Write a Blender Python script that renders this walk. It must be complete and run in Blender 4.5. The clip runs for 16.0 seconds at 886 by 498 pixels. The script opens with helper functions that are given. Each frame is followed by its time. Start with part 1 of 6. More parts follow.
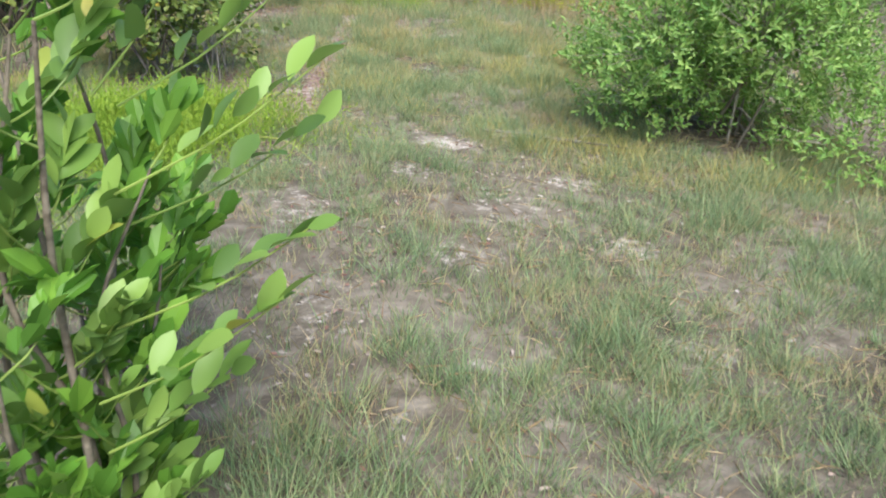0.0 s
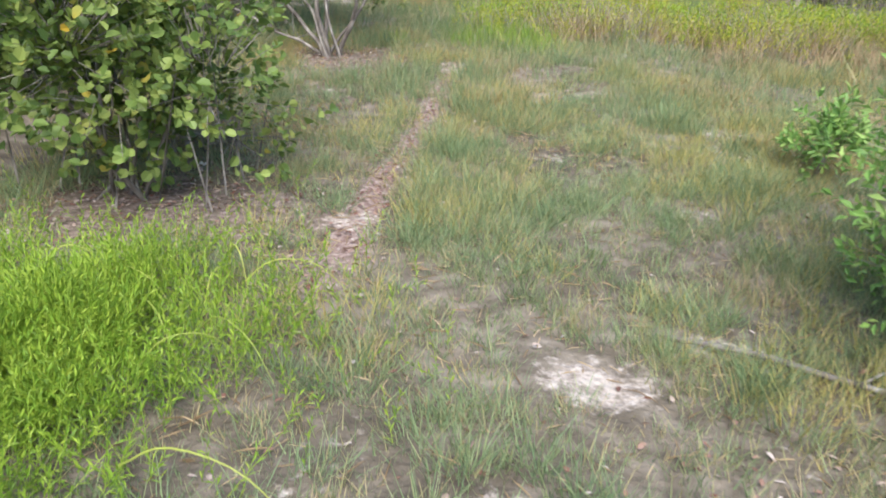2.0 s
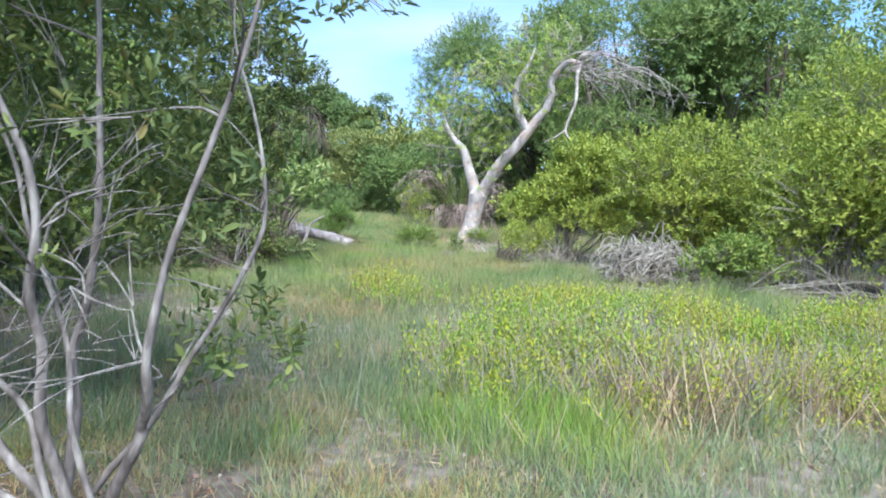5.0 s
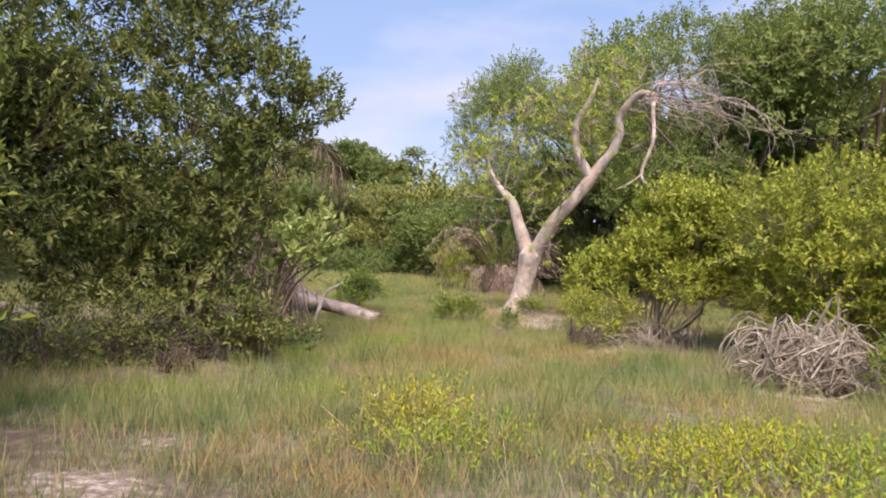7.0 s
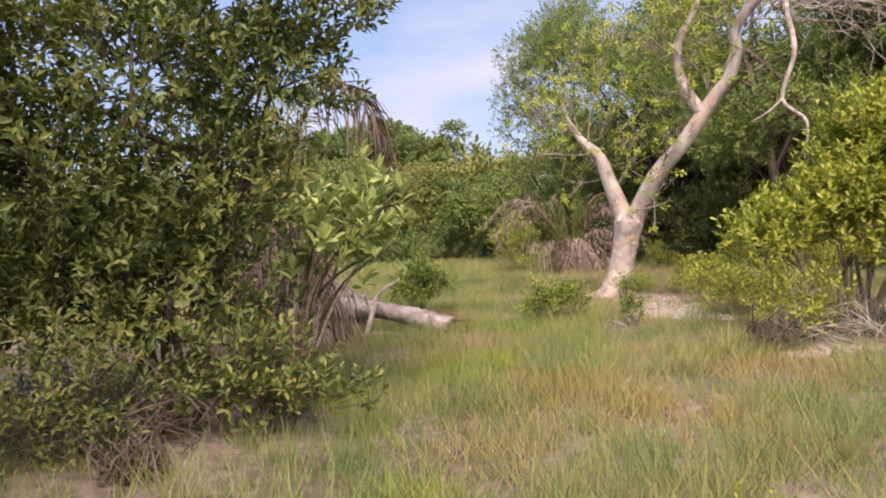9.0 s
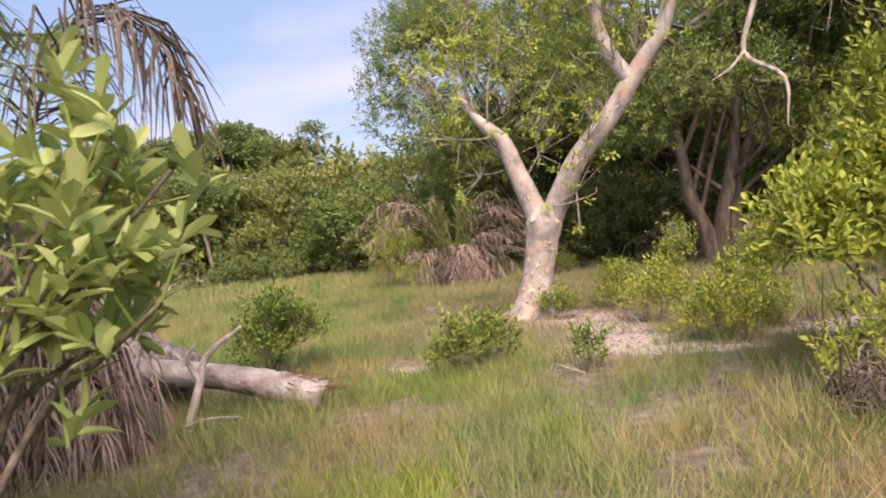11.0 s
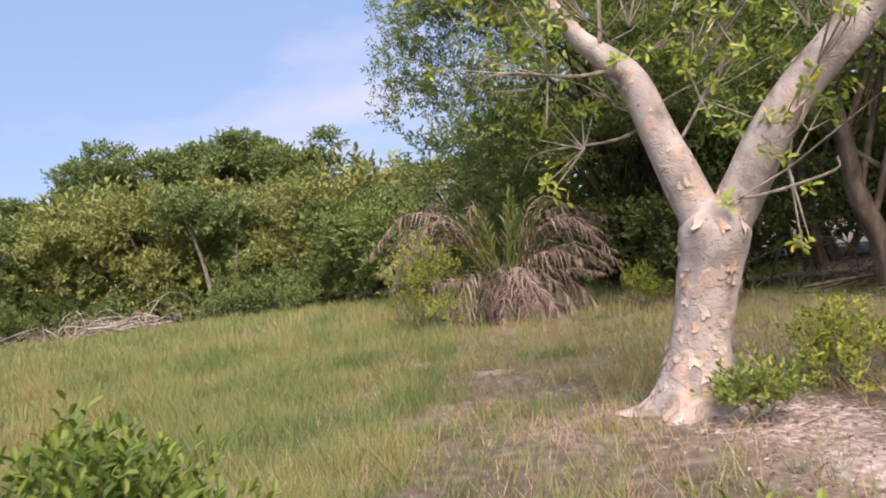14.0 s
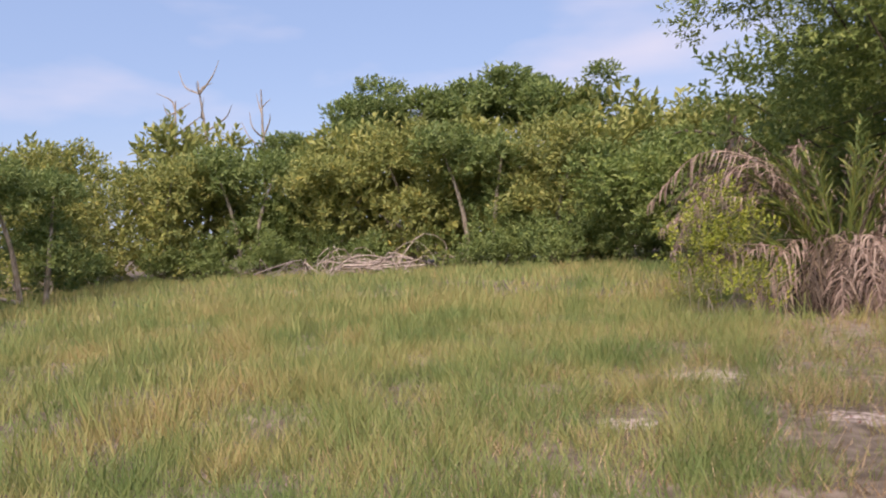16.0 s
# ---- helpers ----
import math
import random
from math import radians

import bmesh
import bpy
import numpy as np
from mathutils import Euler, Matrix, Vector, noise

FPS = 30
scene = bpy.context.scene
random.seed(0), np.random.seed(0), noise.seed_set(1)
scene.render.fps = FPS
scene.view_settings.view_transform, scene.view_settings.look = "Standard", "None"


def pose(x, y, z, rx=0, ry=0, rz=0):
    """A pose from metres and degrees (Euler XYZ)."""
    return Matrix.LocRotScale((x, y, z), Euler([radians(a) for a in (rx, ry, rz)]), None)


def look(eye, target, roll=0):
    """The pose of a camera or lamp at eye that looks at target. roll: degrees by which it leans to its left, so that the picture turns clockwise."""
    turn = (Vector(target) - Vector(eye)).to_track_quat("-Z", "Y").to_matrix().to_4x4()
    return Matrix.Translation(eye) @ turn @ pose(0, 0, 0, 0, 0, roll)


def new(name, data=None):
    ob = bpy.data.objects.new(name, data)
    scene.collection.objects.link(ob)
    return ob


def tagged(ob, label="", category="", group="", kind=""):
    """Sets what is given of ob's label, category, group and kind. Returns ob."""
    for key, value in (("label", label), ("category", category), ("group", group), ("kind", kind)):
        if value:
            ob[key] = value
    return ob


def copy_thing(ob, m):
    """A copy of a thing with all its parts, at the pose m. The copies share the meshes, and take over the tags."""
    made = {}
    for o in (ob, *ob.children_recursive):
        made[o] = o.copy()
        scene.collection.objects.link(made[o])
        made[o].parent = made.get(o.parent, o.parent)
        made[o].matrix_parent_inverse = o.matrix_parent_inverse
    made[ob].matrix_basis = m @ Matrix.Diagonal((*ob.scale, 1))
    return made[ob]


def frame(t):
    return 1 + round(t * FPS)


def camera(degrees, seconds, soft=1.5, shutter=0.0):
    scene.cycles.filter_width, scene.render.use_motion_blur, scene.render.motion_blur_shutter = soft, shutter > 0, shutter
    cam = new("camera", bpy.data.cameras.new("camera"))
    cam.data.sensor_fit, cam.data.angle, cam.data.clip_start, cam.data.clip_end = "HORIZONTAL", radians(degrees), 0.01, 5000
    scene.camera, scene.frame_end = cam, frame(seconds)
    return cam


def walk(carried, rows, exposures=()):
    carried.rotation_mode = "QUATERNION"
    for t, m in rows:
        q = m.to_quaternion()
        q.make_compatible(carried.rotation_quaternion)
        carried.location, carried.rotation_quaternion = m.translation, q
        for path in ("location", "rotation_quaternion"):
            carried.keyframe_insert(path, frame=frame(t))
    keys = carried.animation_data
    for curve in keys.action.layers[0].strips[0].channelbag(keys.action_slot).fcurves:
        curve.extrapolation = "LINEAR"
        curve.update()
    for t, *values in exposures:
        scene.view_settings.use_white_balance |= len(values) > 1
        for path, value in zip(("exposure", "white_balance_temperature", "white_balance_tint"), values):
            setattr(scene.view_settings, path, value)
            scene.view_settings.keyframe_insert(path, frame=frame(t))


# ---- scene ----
cam = camera(59.9, 16.0, soft=1.9, shutter=0.15)
METRES, EYE, TILT, LEAN, TURN = 26.0, 1.3, 0.0, 0.0, 0.0
ROWS = [
    (0.0, 0.0, 0.0, 0.0, 1.6, -23.43, -3.7),
    (0.5, 0.0008, 0.0263, -0.0005, 3.9, -23.82, -3.75),
    (1.0, 0.0018, 0.055, -0.003, 0.15, -24.51, -4.55),
    (1.5, -0.0029, 0.0822, -0.0009, 5.01, -21.73, -4.65),
    (2.0, -0.0078, 0.1096, -0.0002, 10.33, -23.1, -2.42),
    (2.5, -0.0138, 0.1397, -0.0005, 15.62, -23.4, -2.02),
    (3.0, -0.0227, 0.1697, -0.0004, 18.55, -22.58, -2.6),
    (3.5, -0.0292, 0.2024, -0.0016, 14.0, -21.37, 0.2),
    (4.0, -0.0367, 0.2348, -0.0019, 8.27, -18.96, -0.96),
    (4.5, -0.0395, 0.2662, -0.0028, 5.6, -14.02, -2.72),
    (5.0, -0.0435, 0.2957, -0.002, 5.04, -3.73, -2.3),
    (7.5, -0.074, 0.4586, -0.0002, 8.73, 0.77, -0.87),
    (8.0, -0.0831, 0.4896, -0.0017, 10.24, 1.14, 1.91),
    (8.5, -0.0953, 0.5216, -0.0017, 10.86, -0.63, 2.74),
    (11.0, -0.1271, 0.6736, 0.0023, 0.29, -1.05, 6.31),
    (11.5, -0.129, 0.7052, 0.0006, -3.04, 0.07, 5.27),
    (12.0, -0.1315, 0.7369, 0.0009, -1.11, 0.36, 4.75),
    (12.5, -0.1339, 0.7684, 0.0011, -1.03, -0.31, 0.92),
    (13.0, -0.1374, 0.8014, 0.0021, 3.78, -0.75, 6.49),
    (13.5, -0.1411, 0.8319, 0.004, 3.25, -0.31, 5.25),
    (14.0, -0.1413, 0.8628, 0.0053, 2.25, 0.53, 7.11),
    (14.5, -0.1481, 0.892, 0.0035, 4.53, 2.84, 5.02),
    (15.0, -0.149, 0.9211, 0.0019, 4.24, 0.72, 2.98),
    (15.5, -0.1539, 0.9523, 0.0026, 13.97, 0.89, 2.55),
    (16.0, -0.1606, 0.9806, 0.0035, 22.15, -1.24, 3.16),
]
walk(cam, [(t, pose(0, 0, EYE, TILT, LEAN, TURN) @ pose(METRES * x, METRES * y, METRES * z, 90 + pitch, roll, yaw)) for t, x, y, z, yaw, pitch, roll in ROWS],
     exposures=[(0.0, 1.12, 6000, 4), (2.5, 1.05, 5950, 7), (3.5, 1.0, 5700, 4), (4.3, 1.0, 5450, 5), (5.2, 1.36, 5200, 6), (7.3, 0.90, 7150, 25), (11.0, 1.0, 7350, 26), (13.0, 0.9, 7050, 25), (14.5, 0.83, 6850, 24), (16.0, 0.76, 7150, 26)])

# ---- light ----
SUN_ELEV, SUN_AZ = 50.0, 171.0   # azimuth clockwise from +y
world = bpy.data.worlds.new("sky")
scene.world = world
world.use_nodes = True
wn, wl = world.node_tree.nodes, world.node_tree.links
wn.clear()
w_out = wn.new("ShaderNodeOutputWorld")
w_bg = wn.new("ShaderNodeBackground")
w_sky = wn.new("ShaderNodeTexSky")
w_sky.sky_type = "NISHITA"
w_sky.sun_disc = False
w_sky.sun_elevation = radians(SUN_ELEV)
w_sky.sun_rotation = radians(SUN_AZ)
w_sky.air_density = 1.0
w_sky.dust_density = 1.2
w_bg.inputs["Strength"].default_value = 0.089
# thin high cloud over the blue
w_tc = wn.new("ShaderNodeTexCoord")
w_map = wn.new("ShaderNodeMapping")
w_map.inputs["Scale"].default_value = (1.0, 1.0, 3.2)
w_noise = wn.new("ShaderNodeTexNoise")
w_noise.inputs["Scale"].default_value = 2.1
w_noise.inputs["Detail"].default_value = 5.0
w_noise.inputs["Roughness"].default_value = 0.5
w_ramp = wn.new("ShaderNodeValToRGB")
w_ramp.color_ramp.elements[0].position = 0.47
w_ramp.color_ramp.elements[0].color = (0.0, 0.0, 0.0, 1)
w_ramp.color_ramp.elements[1].position = 0.72
w_ramp.color_ramp.elements[1].color = (0.85, 0.85, 0.85, 1)
w_mix = wn.new("ShaderNodeMix")
w_mix.data_type = "RGBA"
w_mix.inputs["B"].default_value = (5.2, 5.5, 6.5, 1)
w_haze = wn.new("ShaderNodeMix")
w_haze.data_type = "RGBA"
w_haze.inputs["Factor"].default_value = 0.6
w_haze.inputs["B"].default_value = (2.35, 3.9, 6.6, 1)
wl.new(w_sky.outputs["Color"], w_haze.inputs["A"])
wl.new(w_tc.outputs["Generated"], w_map.inputs["Vector"])
wl.new(w_map.outputs["Vector"], w_noise.inputs["Vector"])
wl.new(w_noise.outputs["Fac"], w_ramp.inputs["Fac"])
wl.new(w_ramp.outputs["Color"], w_mix.inputs["Factor"])
wl.new(w_haze.outputs["Result"], w_mix.inputs["A"])
wl.new(w_mix.outputs["Result"], w_bg.inputs["Color"])
wl.new(w_bg.outputs["Background"], w_out.inputs["Surface"])

sun_data = bpy.data.lights.new("sun", "SUN")
sun_data.energy = 3.25
sun_data.angle = radians(44)
sun_data.color = (1.0, 0.91, 0.79)
sun = new("sun", sun_data)
_a, _e = radians(SUN_AZ), radians(SUN_ELEV)
sun.matrix_basis = look((math.sin(_a) * math.cos(_e) * 40, math.cos(_a) * math.cos(_e) * 40, math.sin(_e) * 40), (0, 0, 0))


# ---- materials ----
def material(name, ramp, source="noise", scale=4.0, rough=0.8, bump=0.0, bump_scale=30.0, translucent=0.0, spec=0.3, patch=0.0, patch_scale=0.6, stretch=(1, 1, 1)):
    """ramp: (position, colour) pairs; source: island, object or noise picks the colour; patch: share of a broad noise mixed into it."""
    m = bpy.data.materials.new(name)
    m.use_nodes = True
    n, l = m.node_tree.nodes, m.node_tree.links
    b = n["Principled BSDF"]
    out = n["Material Output"]
    b.inputs["Roughness"].default_value = rough
    b.inputs["Specular IOR Level"].default_value = spec
    geo = n.new("ShaderNodeNewGeometry")
    mp = n.new("ShaderNodeMapping")
    mp.inputs["Scale"].default_value = stretch
    l.new(geo.outputs["Position"], mp.inputs["Vector"])
    r = n.new("ShaderNodeValToRGB")
    e = r.color_ramp.elements
    while len(e) < len(ramp):
        e.new(0.5)
    for el, (p, c) in zip(e, ramp):
        el.position, el.color = p, (*c, 1)
    fine = n.new("ShaderNodeTexNoise")
    fine.inputs["Scale"].default_value = scale
    fine.inputs["Detail"].default_value = 6
    l.new(mp.outputs["Vector"], fine.inputs["Vector"])
    if source == "island":
        fac = geo.outputs["Random Per Island"]
    elif source == "object":
        fac = n.new("ShaderNodeObjectInfo").outputs["Random"]
    else:
        st = n.new("ShaderNodeMapRange")
        st.inputs["From Min"].default_value, st.inputs["From Max"].default_value = 0.3, 0.7
        l.new(fine.outputs["Fac"], st.inputs["Value"])
        fac = st.outputs["Result"]
    if patch:
        broad = n.new("ShaderNodeTexNoise")
        broad.inputs["Scale"].default_value = patch_scale
        broad.inputs["Detail"].default_value = 4
        l.new(geo.outputs["Position"], broad.inputs["Vector"])
        st2 = n.new("ShaderNodeMapRange")
        st2.inputs["From Min"].default_value, st2.inputs["From Max"].default_value = 0.32, 0.68
        l.new(broad.outputs["Fac"], st2.inputs["Value"])
        mx = n.new("ShaderNodeMix")
        mx.inputs["Factor"].default_value = patch
        l.new(fac, mx.inputs["A"])
        l.new(st2.outputs["Result"], mx.inputs["B"])
        fac = mx.outputs["Result"]
    l.new(fac, r.inputs["Fac"])
    l.new(r.outputs["Color"], b.inputs["Base Color"])
    if bump:
        bn = n.new("ShaderNodeTexNoise")
        bn.inputs["Scale"].default_value = bump_scale
        bn.inputs["Detail"].default_value = 5
        l.new(mp.outputs["Vector"], bn.inputs["Vector"])
        bp = n.new("ShaderNodeBump")
        bp.inputs["Strength"].default_value = bump
        bp.inputs["Distance"].default_value = 0.02
        l.new(bn.outputs["Fac"], bp.inputs["Height"])
        l.new(bp.outputs["Normal"], b.inputs["Normal"])
    if translucent:
        tr = n.new("ShaderNodeBsdfTranslucent")
        l.new(r.outputs["Color"], tr.inputs["Color"])
        ms = n.new("ShaderNodeMixShader")
        ms.inputs["Fac"].default_value = translucent
        l.new(b.outputs["BSDF"], ms.inputs[1])
        l.new(tr.outputs["BSDF"], ms.inputs[2])
        l.new(ms.outputs["Shader"], out.inputs["Surface"])
    return m


def leafy(name, dark, mid, light, accent=None, rough=0.5, patch=0.25):
    ramp = [(0.05, dark), (0.45, mid), (0.85, light)]
    if accent:
        ramp.append((0.97, accent))
    return material(name, ramp, "island", rough=rough, translucent=0.3, spec=0.35, patch=patch, patch_scale=1.3)


M_LEAF_FRONT = leafy("leaf_fresh_green", (0.09, 0.19, 0.03), (0.14, 0.30, 0.04), (0.24, 0.42, 0.06), rough=0.42, patch=0.1)
M_LEAF_RIGHT = leafy("leaf_mid_green", (0.15, 0.28, 0.065), (0.25, 0.41, 0.10), (0.38, 0.51, 0.15), rough=0.4)
M_LEAF_GRAPE = leafy("leaf_round_olive", (0.08, 0.135, 0.035), (0.18, 0.255, 0.06), (0.34, 0.40, 0.11), (0.62, 0.38, 0.03))
M_LEAF_DARK = leafy("leaf_dark_olive", (0.075, 0.115, 0.038), (0.145, 0.19, 0.055), (0.27, 0.30, 0.085), (0.30, 0.24, 0.08))
M_LEAF_YELLOW = leafy("leaf_yellow_green", (0.15, 0.215, 0.036), (0.31, 0.37, 0.055), (0.48, 0.50, 0.085))
M_LEAF_BUSH = leafy("leaf_bush_green", (0.11, 0.18, 0.035), (0.21, 0.29, 0.055), (0.34, 0.385, 0.075))
M_LEAF_MEADOW = leafy("leaf_meadow_green", (0.09, 0.16, 0.03), (0.15, 0.24, 0.04), (0.27, 0.34, 0.06))
M_LEAF_FOREST = leafy("leaf_forest_green", (0.10, 0.165, 0.05), (0.195, 0.27, 0.075), (0.32, 0.375, 0.11), patch=0.4)
# far olive green, lightened so the leaf colour carries the distant haze
M_LEAF_FAR = leafy("leaf_far_hazy_green", (0.16, 0.21, 0.07), (0.265, 0.30, 0.09), (0.39, 0.39, 0.12), (0.50, 0.40, 0.09))
M_LEAF_FAR_B = leafy("leaf_far_mid_green", (0.11, 0.175, 0.06), (0.18, 0.25, 0.08), (0.26, 0.32, 0.10))
M_LEAF_TREE = leafy("leaf_pale_yellow_green", (0.20, 0.30, 0.05), (0.34, 0.44, 0.07), (0.50, 0.54, 0.10), (0.65, 0.46, 0.05))
M_LEAF_BROAD = leafy("leaf_broad_grey_green", (0.20, 0.28, 0.09), (0.34, 0.43, 0.14), (0.50, 0.57, 0.22), rough=0.4)
M_VINE = leafy("leaf_bright_creeper", (0.14, 0.24, 0.03), (0.25, 0.39, 0.04), (0.42, 0.53, 0.07))
M_HERB = leafy("leaf_yellow_herb", (0.16, 0.26, 0.03), (0.36, 0.40, 0.033), (0.58, 0.54, 0.05))
M_GRASS = material("grass_blades", [(0.10, (0.105, 0.155, 0.075)), (0.32, (0.195, 0.26, 0.125)), (0.52, (0.30, 0.34, 0.165)), (0.70, (0.41, 0.36, 0.18)), (0.90, (0.48, 0.37, 0.23))], "island", rough=0.7, translucent=0.25, patch=0.42, patch_scale=1.9)
M_GRASS_TALL = material("grass_tall", [(0.10, (0.13, 0.215, 0.07)), (0.36, (0.21, 0.28, 0.095)), (0.55, (0.31, 0.335, 0.125)), (0.74, (0.40, 0.36, 0.15)), (0.96, (0.43, 0.31, 0.15))], "island", rough=0.7, translucent=0.25, patch=0.6, patch_scale=0.9)
M_TUSSOCK = material("grass_tussock", [(0.06, (0.11, 0.17, 0.085)), (0.4, (0.22, 0.31, 0.155)), (0.75, (0.34, 0.41, 0.20)), (0.95, (0.52, 0.47, 0.27))], "island", rough=0.65, translucent=0.3, patch=0.25, patch_scale=2.6)
M_YELLOWED = material("grass_yellowed", [(0.05, (0.22, 0.25, 0.085)), (0.45, (0.46, 0.42, 0.14)), (0.9, (0.62, 0.48, 0.20))], "island", rough=0.7, translucent=0.3, patch=0.25, patch_scale=2.6)
M_LUSH = material("grass_lush", [(0.1, (0.15, 0.26, 0.05)), (0.5, (0.26, 0.38, 0.06)), (0.9, (0.42, 0.46, 0.09))], "island", rough=0.6, translucent=0.25, patch=0.4, patch_scale=2.0)
M_RUSTY = material("grass_rusty", [(0.1, (0.28, 0.20, 0.08)), (0.5, (0.40, 0.28, 0.12)), (0.9, (0.50, 0.38, 0.17))], "island", rough=0.75, translucent=0.2, patch=0.4, patch_scale=2.0)
M_STRAW = material("dry_straw", [(0.0, (0.20, 0.13, 0.08)), (0.5, (0.38, 0.27, 0.15)), (1.0, (0.56, 0.44, 0.28))], "island", rough=0.85)
M_LITTER = material("fallen_leaves", [(0.0, (0.11, 0.055, 0.045)), (0.3, (0.22, 0.105, 0.08)), (0.55, (0.29, 0.18, 0.14)), (0.75, (0.38, 0.29, 0.25)), (1.0, (0.48, 0.41, 0.38))], "island", rough=0.8)
M_BARK_GREY = material("bark_grey", [(0.0, (0.16, 0.13, 0.10)), (0.5, (0.30, 0.26, 0.21)), (1.0, (0.45, 0.41, 0.35))], scale=14, bump=0.6, bump_scale=45, stretch=(1, 1, 0.3))
# brown bark, its colour lowered to hold the shade on the wood's trunks
M_BARK_DARK = material("bark_brown", [(0.0, (0.045, 0.036, 0.028)), (0.5, (0.105, 0.083, 0.064)), (1.0, (0.19, 0.155, 0.12))], scale=9, bump=0.7, bump_scale=35, stretch=(1, 1, 0.3))
M_DEAD = material("dead_wood", [(0.0, (0.19, 0.15, 0.13)), (0.5, (0.37, 0.31, 0.27)), (1.0, (0.54, 0.47, 0.42))], scale=10, bump=0.5, bump_scale=50, stretch=(1, 1, 0.4))
M_BARK_STEM = material("bark_stem", [(0.0, (0.10, 0.08, 0.06)), (0.5, (0.19, 0.155, 0.12)), (1.0, (0.30, 0.25, 0.20))], scale=25, bump=0.4, bump_scale=60)
M_BARK_MID = material("bark_grey_brown", [(0.0, (0.09, 0.075, 0.067)), (0.5, (0.22, 0.19, 0.172)), (1.0, (0.41, 0.37, 0.335))], scale=18, bump=0.6, bump_scale=50, stretch=(1, 1, 0.3))
M_LOG = material("weathered_log", [(0.0, (0.13, 0.10, 0.09)), (0.35, (0.33, 0.275, 0.255)), (0.7, (0.50, 0.44, 0.42)), (1.0, (0.64, 0.58, 0.56))], scale=7, bump=0.9, bump_scale=28, patch=0.35, patch_scale=3.0)
M_STEM_GREEN = material("green_shoot", [(0.0, (0.15, 0.22, 0.05)), (1.0, (0.27, 0.35, 0.08))], "island", rough=0.5)
M_RUNNER = material("yellow_runner", [(0.0, (0.28, 0.34, 0.06)), (1.0, (0.44, 0.46, 0.10))], "island", rough=0.5)
M_FROND_DEAD = material("frond_dead", [(0.0, (0.16, 0.11, 0.088)), (0.5, (0.36, 0.27, 0.225)), (1.0, (0.56, 0.45, 0.38))], "island", rough=0.75, translucent=0.15)
M_FROND_GREEN = material("frond_green", [(0.0, (0.10, 0.16, 0.05)), (0.6, (0.20, 0.26, 0.07)), (1.0, (0.36, 0.36, 0.10))], "island", rough=0.5, translucent=0.25)
M_FROND_DARK = material("frond_old", [(0.0, (0.06, 0.045, 0.036)), (0.6, (0.13, 0.10, 0.075)), (1.0, (0.24, 0.18, 0.12))], "island", rough=0.6, translucent=0.15)
M_PAPER = material("white_plastic", [(0.0, (0.70, 0.70, 0.72)), (1.0, (0.85, 0.85, 0.85))], scale=30, rough=0.5)


